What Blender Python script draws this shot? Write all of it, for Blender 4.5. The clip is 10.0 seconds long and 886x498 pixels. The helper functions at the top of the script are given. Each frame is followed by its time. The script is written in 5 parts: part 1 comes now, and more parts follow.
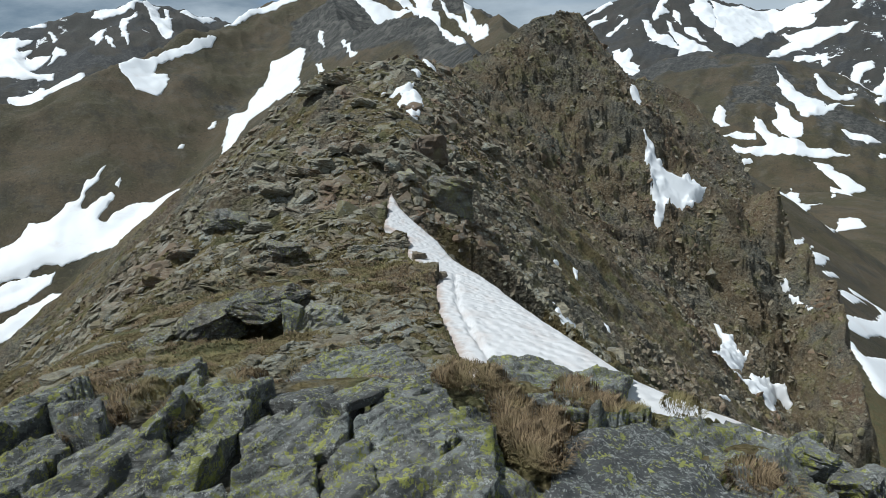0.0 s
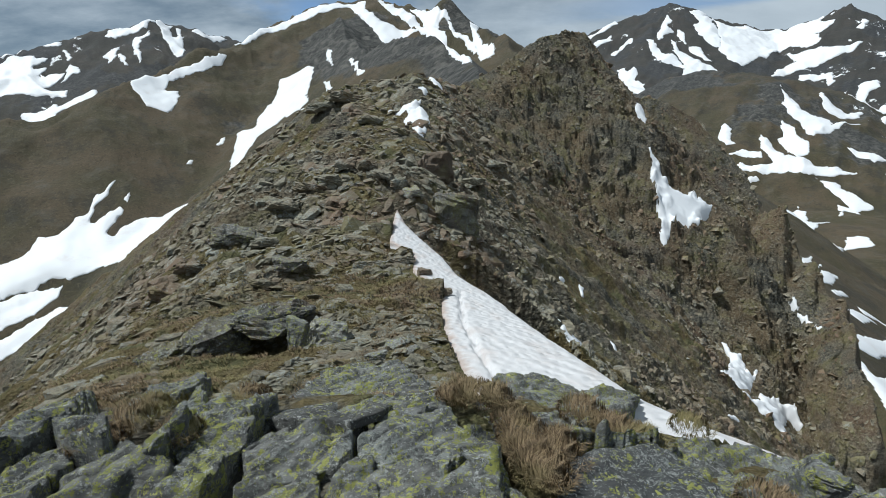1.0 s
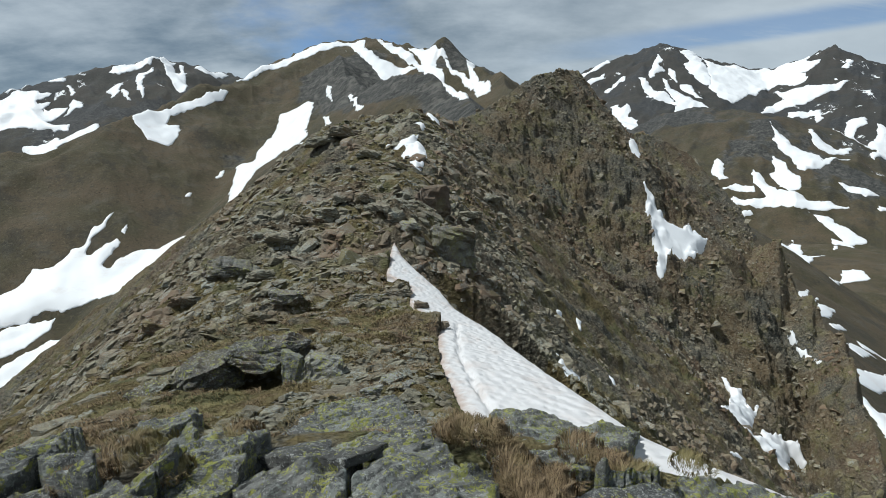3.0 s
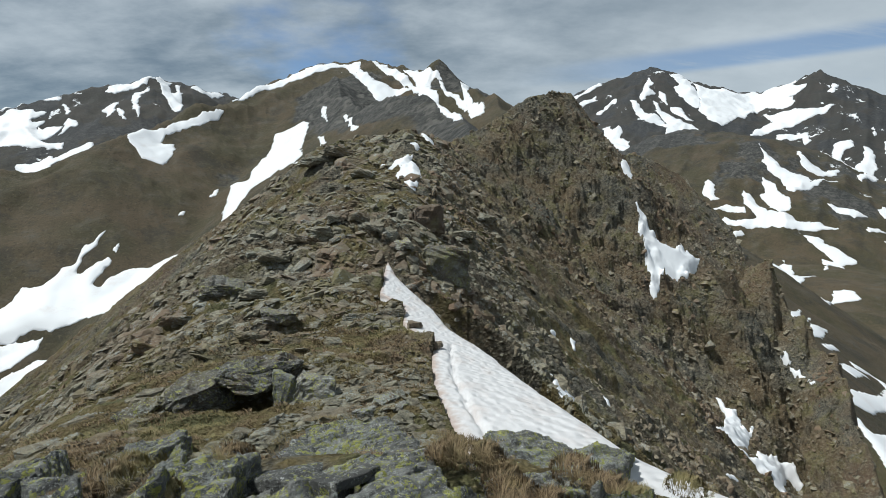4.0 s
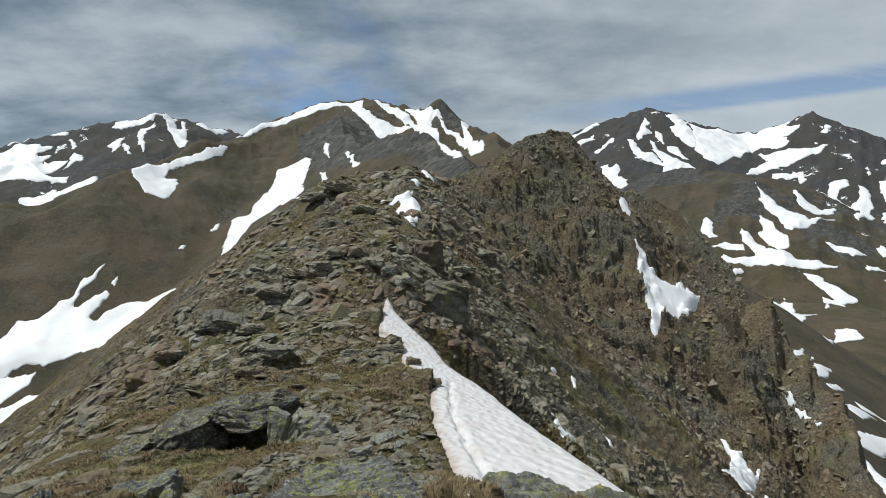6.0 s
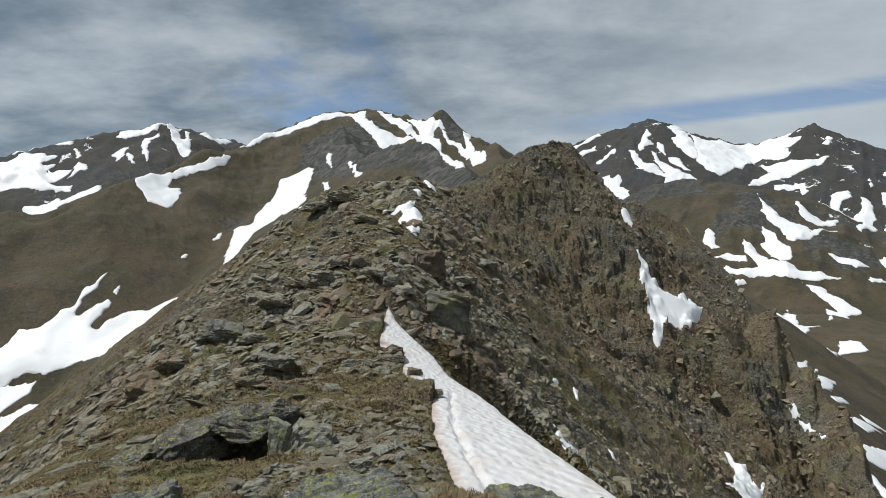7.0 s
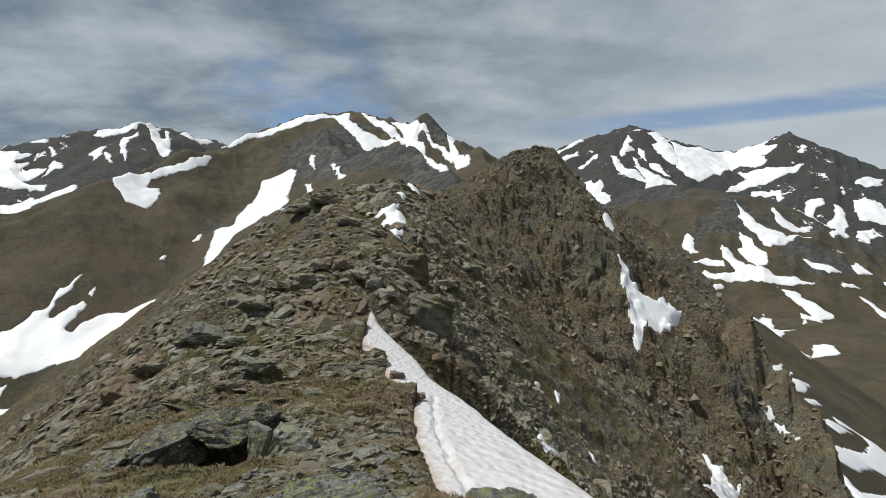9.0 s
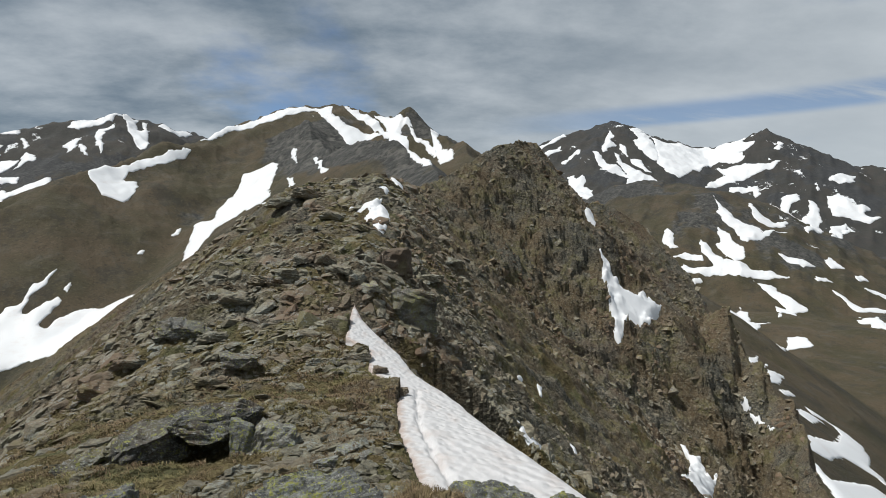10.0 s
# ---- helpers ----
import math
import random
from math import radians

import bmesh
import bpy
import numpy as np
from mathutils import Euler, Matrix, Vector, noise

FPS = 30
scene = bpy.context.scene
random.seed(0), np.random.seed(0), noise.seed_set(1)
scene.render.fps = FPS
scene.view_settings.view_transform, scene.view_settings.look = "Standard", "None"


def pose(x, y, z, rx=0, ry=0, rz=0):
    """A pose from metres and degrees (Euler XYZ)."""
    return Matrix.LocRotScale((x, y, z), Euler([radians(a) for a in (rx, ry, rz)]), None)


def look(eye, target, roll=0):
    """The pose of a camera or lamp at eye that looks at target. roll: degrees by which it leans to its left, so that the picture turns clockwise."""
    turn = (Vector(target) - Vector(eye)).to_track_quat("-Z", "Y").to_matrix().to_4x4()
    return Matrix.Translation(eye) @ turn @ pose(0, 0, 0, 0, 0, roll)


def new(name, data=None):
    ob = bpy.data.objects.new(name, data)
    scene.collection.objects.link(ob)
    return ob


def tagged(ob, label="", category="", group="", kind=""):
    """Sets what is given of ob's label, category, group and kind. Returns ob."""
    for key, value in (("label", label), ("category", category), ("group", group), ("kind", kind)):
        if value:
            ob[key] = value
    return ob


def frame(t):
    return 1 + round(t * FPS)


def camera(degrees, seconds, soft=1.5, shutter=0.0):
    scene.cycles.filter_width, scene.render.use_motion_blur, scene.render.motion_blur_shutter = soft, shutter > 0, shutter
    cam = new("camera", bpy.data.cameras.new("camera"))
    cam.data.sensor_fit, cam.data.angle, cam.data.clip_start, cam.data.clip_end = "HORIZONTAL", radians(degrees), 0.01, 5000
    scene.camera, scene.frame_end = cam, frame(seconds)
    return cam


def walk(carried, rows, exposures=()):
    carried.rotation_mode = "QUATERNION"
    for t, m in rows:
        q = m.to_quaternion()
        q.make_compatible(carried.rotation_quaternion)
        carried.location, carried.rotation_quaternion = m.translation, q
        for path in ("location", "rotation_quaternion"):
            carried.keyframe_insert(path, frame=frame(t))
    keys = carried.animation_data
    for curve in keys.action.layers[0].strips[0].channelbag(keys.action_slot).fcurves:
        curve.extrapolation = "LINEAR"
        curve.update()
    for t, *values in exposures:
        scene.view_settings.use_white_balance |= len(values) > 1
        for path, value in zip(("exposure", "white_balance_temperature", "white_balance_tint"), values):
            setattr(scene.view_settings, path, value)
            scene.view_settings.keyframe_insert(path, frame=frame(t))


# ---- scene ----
def turned(x, y, z, tilt, lean, turn):
    """A camera pose: turned about the upright, tilted, then leaned."""
    return pose(x, y, z, tilt, 0, turn) @ pose(0, 0, 0, 0, 0, lean)


cam = camera(82.02, 10.0, soft=0.5)
walk(cam, [
    (0, turned(0.000, 0.000, 1.600, 72.653, -0.920, 0.000)),
    (0.5, turned(-0.002, -0.001, 1.602, 73.568, -0.854, 0.333)),
    (1, turned(-0.001, -0.004, 1.605, 74.484, -0.738, 0.590)),
    (1.5, turned(0.001, -0.004, 1.609, 75.385, -0.725, 0.715)),
    (2, turned(0.001, -0.006, 1.610, 76.273, -0.750, 0.790)),
    (2.5, turned(0.000, -0.007, 1.611, 77.139, -0.647, 0.570)),
    (4, turned(0.002, -0.013, 1.619, 80.333, -0.241, -0.513)),
    (4.5, turned(0.002, -0.015, 1.619, 81.266, -0.008, -0.769)),
    (5, turned(0.000, -0.013, 1.617, 82.186, 0.281, -0.817)),
    (5.5, turned(-0.001, -0.012, 1.616, 83.386, 0.167, -0.702)),
    (6, turned(0.000, -0.014, 1.617, 84.328, 0.149, -0.565)),
    (7.5, turned(-0.006, -0.018, 1.621, 85.785, 0.395, -0.306)),
    (8, turned(-0.014, -0.012, 1.614, 86.019, 0.643, -0.541)),
    (8.5, turned(-0.012, -0.006, 1.608, 86.068, 0.778, -1.224)),
    (9, turned(-0.004, -0.037, 1.631, 85.824, 0.879, -2.236)),
    (9.5, turned(-0.004, -0.043, 1.635, 85.567, 0.954, -3.174)),
    (10, turned(-0.002, -0.056, 1.642, 85.247, 1.053, -4.121)),
], exposures=[(0.0, 0.0, 6100, 5.5), (3.0, 0.0, 6250, 5.5), (6.0, -0.02, 6450, 7.0), (10.0, -0.07, 6600, 9.0)])

# ---------------------------------------------------------------- world and sun
SUN_TURN, SUN_HIGH = radians(-86), radians(62)      # clockwise from the way ahead; above the horizon
world = bpy.data.worlds.new("sky")
scene.world = world
world.use_nodes = True
wn, wl = world.node_tree.nodes, world.node_tree.links
wn.clear()


def wnode(kind, **inputs):
    n = wn.new(kind)
    for k, v in inputs.items():
        n.inputs[k.replace("_", " ")].default_value = v
    return n


sky = wn.new("ShaderNodeTexSky")
sky.sky_type, sky.sun_disc = "NISHITA", False
sky.sun_elevation, sky.sun_rotation, sky.altitude = SUN_HIGH, SUN_TURN, 2600
sky.dust_density, sky.ozone_density = 0.8, 3.0
way = wn.new("ShaderNodeTexCoord")
part_way = wn.new("ShaderNodeSeparateXYZ")
wl.new(way.outputs["Generated"], part_way.inputs[0])


def wmath(op, a, b=None, clamp=False):
    n = wn.new("ShaderNodeMath")
    n.operation, n.use_clamp = op, clamp
    for i, v in enumerate((a, b)):
        if v is None:
            continue
        if isinstance(v, (int, float)):
            n.inputs[i].default_value = v
        else:
            wl.new(v, n.inputs[i])
    return n.outputs[0]


up = wmath("MAXIMUM", part_way.outputs["Z"], 0.0)
lift = wmath("ADD", up, 0.26)
cloud_xy = wn.new("ShaderNodeCombineXYZ")
wl.new(wmath("DIVIDE", part_way.outputs["X"], lift), cloud_xy.inputs[0])
wl.new(wmath("DIVIDE", part_way.outputs["Y"], lift), cloud_xy.inputs[1])


def cloud_noise(scale, detail, rough, offset, stretch=(1, 1, 1)):
    m = wn.new("ShaderNodeMapping")
    m.inputs["Location"].default_value = offset
    m.inputs["Scale"].default_value = stretch
    wl.new(cloud_xy.outputs[0], m.inputs[0])
    n = wnode("ShaderNodeTexNoise", Scale=scale, Detail=detail, Roughness=rough)
    wl.new(m.outputs[0], n.inputs["Vector"])
    return n.outputs["Fac"]


def wramp(value, a, b):
    n = wn.new("ShaderNodeMapRange")
    n.interpolation_type = "SMOOTHSTEP"
    wl.new(value, n.inputs["Value"])
    n.inputs["From Min"].default_value, n.inputs["From Max"].default_value = a, b
    return n.outputs["Result"]


cover = wramp(cloud_noise(0.9, 7, 0.55, (3.1, 1.7, 0), (1, 1, 1)), 0.26, 0.42)
shade = wramp(cloud_noise(1.9, 9, 0.6, (8.4, 2.2, 0), (0.75, 1, 1)), 0.26, 0.76)
tone = wn.new("ShaderNodeMix")
tone.data_type = "RGBA"
tone.inputs[6].default_value, tone.inputs[7].default_value = (1.2, 1.72, 2.25, 1), (5.2, 5.7, 6.15, 1)
wl.new(shade, tone.inputs[0])
veil = wn.new("ShaderNodeMix")
veil.data_type = "RGBA"
# a long blue gap in the cloud over the far range
level = wmath("ADD", up, wmath("MULTIPLY", part_way.outputs["X"], -0.05))
gap = wmath("MULTIPLY", wramp(level, 0.122, 0.135), wramp(level, 0.172, 0.152))
gap = wmath("MULTIPLY", gap, wramp(cloud_noise(2.2, 7, 0.62, (1.4, 6.2, 0), (0.35, 1.6, 1)), 0.33, 0.52))
gap = wmath("MULTIPLY", gap, wramp(part_way.outputs["X"], 0.1, 0.45))
wl.new(wmath("MULTIPLY", wmath("SUBTRACT", cover, wmath("MULTIPLY", gap, 0.75), True), 0.92), veil.inputs[0])
wl.new(sky.outputs[0], veil.inputs[6])
haze = wn.new("ShaderNodeMix")
haze.data_type = "RGBA"
wl.new(wmath("MULTIPLY", wramp(wmath("ADD", wmath("MULTIPLY", part_way.outputs["X"], 0.55), wmath("MULTIPLY", up, -0.9)), -0.35, 0.36), 0.8), haze.inputs[0])
wl.new(tone.outputs[2], haze.inputs[6])
haze.inputs[7].default_value = (5.9, 6.4, 6.8, 1)
wl.new(haze.outputs[2], veil.inputs[7])
back = wnode("ShaderNodeBackground", Strength=0.1)
wl.new(veil.outputs[2], back.inputs["Color"])
wout = wn.new("ShaderNodeOutputWorld")
wl.new(back.outputs[0], wout.inputs[0])

lamp = bpy.data.lights.new("sun", "SUN")
lamp.energy, lamp.angle, lamp.color = 4.45, radians(0.8), (1.0, 0.98, 0.94)
toward = Vector((math.sin(SUN_TURN) * math.cos(SUN_HIGH), math.cos(SUN_TURN) * math.cos(SUN_HIGH), math.sin(SUN_HIGH)))
sun = new("sun", lamp)
sun.matrix_world = look(toward * 60, (0, 0, 0))
scene.view_settings.exposure = 0.0

# ---------------------------------------------------------------- materials


class Mat:
    """A node material with short ways to add nodes."""

    def __init__(self, name):
        self.m = bpy.data.materials.new(name)
        self.m.use_nodes = True
        self.nodes, self.links = self.m.node_tree.nodes, self.m.node_tree.links
        self.bsdf = self.nodes["Principled BSDF"]
        self.geo = self.nodes.new("ShaderNodeNewGeometry")
        self.bsdf.inputs["Specular IOR Level"].default_value = 0.25

    def link(self, v, socket):
        if hasattr(v, "links"):
            self.links.new(v, socket)
        else:
            socket.default_value = v

    def noise(self, scale, detail=4, rough=0.55, stretch=(1, 1, 1), turn=(0, 0, 0), warp=0.0, local=False):
        src = self.geo.outputs["Position"]
        if local:
            src = self.nodes.new("ShaderNodeTexCoord").outputs["Object"]
        m = self.nodes.new("ShaderNodeMapping")
        m.inputs["Scale"].default_value, m.inputs["Rotation"].default_value = stretch, turn
        self.links.new(src, m.inputs[0])
        n = self.nodes.new("ShaderNodeTexNoise")
        n.inputs["Scale"].default_value, n.inputs["Detail"].default_value = scale, detail
        n.inputs["Roughness"].default_value, n.inputs["Distortion"].default_value = rough, warp
        self.links.new(m.outputs[0], n.inputs["Vector"])
        return n.outputs["Fac"]

    def cells(self, scale, feature="F1", stretch=(1, 1, 1), turn=(0, 0, 0), out="Distance"):
        m = self.nodes.new("ShaderNodeMapping")
        m.inputs["Scale"].default_value, m.inputs["Rotation"].default_value = stretch, turn
        self.links.new(self.geo.outputs["Position"], m.inputs[0])
        n = self.nodes.new("ShaderNodeTexVoronoi")
        n.feature = feature
        n.inputs["Scale"].default_value = scale
        self.links.new(m.outputs[0], n.inputs["Vector"])
        return n.outputs[out]

    def ramp(self, v, a, b, lo=0.0, hi=1.0):
        n = self.nodes.new("ShaderNodeMapRange")
        n.interpolation_type = "SMOOTHSTEP"
        self.link(v, n.inputs["Value"])
        for k, q in zip(("From Min", "From Max", "To Min", "To Max"), (a, b, lo, hi)):
            n.inputs[k].default_value = q
        return n.outputs["Result"]

    def math(self, op, a, b=0.0, clamp=False):
        n = self.nodes.new("ShaderNodeMath")
        n.operation, n.use_clamp = op, clamp
        self.link(a, n.inputs[0]), self.link(b, n.inputs[1])
        return n.outputs[0]

    def mix(self, f, a, b):
        n = self.nodes.new("ShaderNodeMix")
        n.data_type = "RGBA"
        self.link(f, n.inputs[0])
        for v, i in ((a, 6), (b, 7)):
            self.link((*v, 1) if isinstance(v, tuple) else v, n.inputs[i])
        return n.outputs[2]

    def attr(self, name):
        n = self.nodes.new("ShaderNodeAttribute")
        n.attribute_name = name
        return n.outputs["Fac"]

    def facing_up(self):
        n = self.nodes.new("ShaderNodeSeparateXYZ")
        self.links.new(self.geo.outputs["Normal"], n.inputs[0])
        return n.outputs["Z"]

    def bump(self, h, strength, distance, prev=None):
        n = self.nodes.new("ShaderNodeBump")
        n.inputs["Strength"].default_value, n.inputs["Distance"].default_value = strength, distance
        self.link(h, n.inputs["Height"])
        if prev:
            self.links.new(prev, n.inputs["Normal"])
        return n.outputs[0]

    def done(self, color, rough, normal=None):
        self.link(color if not isinstance(color, tuple) else (*color, 1), self.bsdf.inputs["Base Color"])
        self.link(rough, self.bsdf.inputs["Roughness"])
        if normal:
            self.links.new(normal, self.bsdf.inputs["Normal"])
        return self.m


def ground_material():
    a = Mat("mountain_ground")
    rockiness, reach, snow = a.attr("rock"), a.attr("reach"), a.attr("snow")
    # close ground: dry alpine turf and soil
    turf = a.mix(a.ramp(a.noise(3.1, 5, 0.6), 0.35, 0.65), (0.105, 0.08, 0.036), (0.18, 0.145, 0.068))
    turf = a.mix(a.ramp(a.noise(0.6, 4, 0.6), 0.45, 0.62), turf, (0.115, 0.112, 0.052))
    turf = a.mix(a.ramp(a.noise(28, 3, 0.6), 0.5, 0.8), turf, (0.24, 0.2, 0.12))
    stone = a.mix(a.ramp(a.noise(2.3, 6, 0.65, (1, 2.6, 3)), 0.35, 0.68), (0.06, 0.06, 0.05), (0.21, 0.2, 0.165))
    stone = a.mix(a.ramp(a.noise(0.14, 5, 0.65), 0.38, 0.6), stone, (0.15, 0.112, 0.068))
    stone = a.mix(a.ramp(a.noise(0.35, 6, 0.7), 0.48, 0.64, 0, 0.85), stone, (0.175, 0.158, 0.075))
    stone = a.mix(a.ramp(a.noise(7, 5, 0.7), 0.62, 0.72), stone, (0.2, 0.21, 0.2))
    stone = a.mix(a.ramp(a.noise(0.055, 5, 0.6), 0.5, 0.66, 0, 0.55), stone, (0.13, 0.08, 0.056))
    # near-black blotches paint the shade of crevices into the stone colour
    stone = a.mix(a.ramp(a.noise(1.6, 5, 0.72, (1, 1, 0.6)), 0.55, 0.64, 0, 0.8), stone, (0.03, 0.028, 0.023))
    stone = a.mix(a.ramp(a.noise(3.4, 7, 0.8, (1, 1.3, 1.6), (0.4, 0.5, 0.3)), 0.5, 0.6, 0, 0.75), stone, (0.26, 0.235, 0.17))
    # finer near-black flecks, again crevice shade put into the colour
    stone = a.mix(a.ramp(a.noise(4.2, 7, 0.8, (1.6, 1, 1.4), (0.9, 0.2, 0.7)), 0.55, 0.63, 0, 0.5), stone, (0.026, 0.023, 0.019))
    edge = a.math("ADD", rockiness, a.math("MULTIPLY", a.math("SUBTRACT", a.noise(1.7, 6, 0.65), 0.5), 1.1))
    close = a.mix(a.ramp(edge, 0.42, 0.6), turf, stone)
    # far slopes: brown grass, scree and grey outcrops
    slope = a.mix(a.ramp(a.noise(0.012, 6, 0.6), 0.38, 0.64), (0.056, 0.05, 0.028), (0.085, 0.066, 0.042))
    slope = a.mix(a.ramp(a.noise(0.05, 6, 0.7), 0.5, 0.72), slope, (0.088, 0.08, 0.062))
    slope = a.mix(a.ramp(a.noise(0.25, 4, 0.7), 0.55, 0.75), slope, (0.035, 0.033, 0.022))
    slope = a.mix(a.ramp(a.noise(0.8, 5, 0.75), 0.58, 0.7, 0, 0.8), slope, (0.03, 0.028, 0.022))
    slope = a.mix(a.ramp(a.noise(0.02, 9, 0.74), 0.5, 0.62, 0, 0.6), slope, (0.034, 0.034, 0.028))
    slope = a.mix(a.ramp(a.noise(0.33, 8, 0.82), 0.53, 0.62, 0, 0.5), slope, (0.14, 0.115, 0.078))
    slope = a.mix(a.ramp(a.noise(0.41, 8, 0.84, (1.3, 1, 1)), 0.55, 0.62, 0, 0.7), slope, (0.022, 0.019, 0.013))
    crags = a.mix(a.ramp(a.noise(0.09, 8, 0.75), 0.35, 0.65), (0.035, 0.037, 0.036), (0.095, 0.092, 0.084))
    crags = a.mix(a.ramp(a.noise(0.22, 4, 0.7), 0.46, 0.62, 0, 0.8), crags, (0.022, 0.023, 0.022))
    crags = a.mix(a.ramp(a.noise(0.045, 5, 0.7), 0.5, 0.68, 0, 0.7), crags, (0.13, 0.125, 0.112))
    fedge = a.math("ADD", rockiness, a.math("MULTIPLY", a.math("SUBTRACT", a.noise(0.03, 7, 0.7), 0.5), 0.9))
    faraway = a.mix(a.ramp(fedge, 0.45, 0.65), slope, crags)
    # distance haze painted into the colour: far slopes blend towards dark blue-grey
    far_haze = a.ramp(reach, 1300, 2600, 0.0, 0.68)
    faraway = a.mix(far_haze, faraway, (0.036, 0.039, 0.044))
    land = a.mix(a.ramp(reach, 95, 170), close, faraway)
    # lying snow on the far ranges, in streaks down the gullies
    s = a.math("ADD", snow, a.math("MULTIPLY", a.math("ADD", a.math("SUBTRACT", a.noise(0.011, 10, 0.7, (1, 1, 0.5), warp=0.9), 0.5), a.math("MULTIPLY", a.math("SUBTRACT", a.noise(0.004, 6, 0.6, (2.6, 0.5, 1), (0, 0, -0.45), warp=0.5), 0.5), 0.8)), 5.2))
    s = a.math("ADD", s, a.math("MULTIPLY", a.math("SUBTRACT", a.noise(0.034, 7, 0.7, (1, 1, 0.5), warp=0.5), 0.5), 2.2))
    white = a.ramp(s, -0.05, 0.05)
    color = a.mix(white, land, (0.68, 0.7, 0.72))
    n = a.bump(a.noise(9, 8, 0.7, (1, 1.6, 2)), 0.9, 0.06)
    n = a.bump(a.noise(1.1, 8, 0.78, (1, 1.4, 2)), 0.9, 0.5, n)
    n = a.bump(a.noise(0.3, 6, 0.75), 0.7, 1.2, n)
    n = a.bump(a.noise(0.05, 9, 0.72), 0.6, 6.0, n)
    return a.done(color, a.ramp(white, 0, 1, 0.9, 0.6), n)


def snow_material():
    a = Mat("old_snow")
    dirt = a.ramp(a.noise(0.05, 8, 0.7, (1, 1, 2)), 0.5, 0.75, 0.0, 0.35)
    color = a.mix(dirt, (0.7, 0.715, 0.735), (0.54, 0.46, 0.42))
    cup = a.cells(2.6, "SMOOTH_F1", (1.0, 0.62, 1), (0, 0, 0.5))
    n = a.bump(cup, 0.12, 0.05)
    n = a.bump(a.noise(25, 4, 0.6), 0.25, 0.02, n)
    return a.done(color, 0.55, n)


GROUND, SNOW = ground_material(), snow_material()


def rock_material(name, dark, light, lichen, pale, brown=0.0, scale=1.0):
    """Schist: fine layered grain, lichen in yellow-green and pale grey crusts, rusty stains."""
    a = Mat(name)
    grain = a.noise(5 * scale, 8, 0.68, (1, 1.6, 3.2), (0.3, 0.2, 0.6))
    color = a.mix(a.ramp(grain, 0.34, 0.68), dark, light)
    color = a.mix(a.ramp(a.noise(1.1 * scale, 6, 0.65), 0.46, 0.68, 0, 0.75), color, (0.14, 0.105, 0.07) if brown else (0.062, 0.07, 0.074))
    if brown:
        color = a.mix(a.ramp(a.noise(0.16 * scale, 5, 0.65), 0.5 - 0.15 * brown, 0.62, 0, 0.8), color, (0.15, 0.088, 0.052))
        color = a.mix(a.ramp(a.noise(0.33 * scale, 5, 0.65), 0.54, 0.66, 0, 0.7), color, (0.155, 0.14, 0.055))
    info = a.nodes.new("ShaderNodeObjectInfo").outputs["Random"]
    isle = a.geo.outputs["Random Per Island"]
    color = a.mix(a.math("MULTIPLY", a.math("ADD", info, isle), 0.16), color, (0.2, 0.185, 0.15))
    def crusts(scale, share, low):
        """Crisp-edged lichen crusts: warped round cells, of which a share is grown over."""
        warp = a.nodes.new("ShaderNodeTexNoise")
        warp.inputs["Scale"].default_value, warp.inputs["Detail"].default_value = scale * 1.6, 5
        a.links.new(a.geo.outputs["Position"], warp.inputs["Vector"])
        add = a.nodes.new("ShaderNodeVectorMath")
        add.operation = "MULTIPLY_ADD"
        a.links.new(warp.outputs["Color"], add.inputs[0])
        add.inputs[1].default_value = (2.4 / scale,) * 3
        a.links.new(a.geo.outputs["Position"], add.inputs[2])
        cell = a.nodes.new("ShaderNodeTexVoronoi")
        cell.inputs["Scale"].default_value = scale
        a.links.new(add.outputs[0], cell.inputs["Vector"])
        tone = a.nodes.new("ShaderNodeSeparateColor")
        a.links.new(cell.outputs["Color"], tone.inputs[0])
        pick = a.math("ADD", tone.outputs[0], a.math("MULTIPLY", a.math("SUBTRACT", a.noise(low, 4, 0.6), 0.5), 1.3))
        grown = a.ramp(pick, 1.0 - share, 1.02 - share)
        broken = a.ramp(a.noise(scale * 3, 6, 0.75), 0.45, 0.5)
        return a.math("MULTIPLY", a.math("MULTIPLY", grown, broken), a.ramp(cell.outputs["Distance"], 0.50, 0.44)), tone.outputs[1]

    crust = a.math("ADD", a.noise(17, 6, 0.75, warp=0.4), a.math("MULTIPLY", a.math("SUBTRACT", a.noise(1.6, 3, 0.5), 0.5), 0.55))
    color = a.mix(a.ramp(crust, 0.57 - pale, 0.61 - pale, 0, 0.8), color, (0.27, 0.29, 0.27))
    yellow = a.math("ADD", a.noise(9.5, 8, 0.74, warp=0.7), a.math("MULTIPLY", a.math("SUBTRACT", a.noise(1.3, 4, 0.55), 0.5), 0.6))
    color = a.mix(a.ramp(yellow, 0.74 - lichen, 0.77 - lichen, 0, 0.9), color, a.mix(a.noise(30, 3, 0.6), (0.16, 0.175, 0.05), (0.32, 0.33, 0.1)))
    if lichen > 0:
        for size, low, amount in ((20, 1.1, 0.3), (60, 1.7, 0.42)):
            m, t = crusts(size, amount, low)
            color = a.mix(a.math("MULTIPLY", m, 0.85), color, a.mix(t, (0.22, 0.23, 0.22), (0.48, 0.49, 0.47)))
        for size, low, amount in ((12, 0.9, 0.22), (30, 1.2, 0.3)):
            m, t = crusts(size, amount * (0.6 + 4 * lichen), low)
            color = a.mix(a.math("MULTIPLY", m, 0.92), color, a.mix(t, (0.24, 0.25, 0.055), (0.42, 0.43, 0.12)))
    color = a.mix(a.ramp(a.noise(26 * scale, 6, 0.78, (1, 1.5, 2.2)), 0.54, 0.64, 0, 0.35), color, (0.028, 0.028, 0.025))
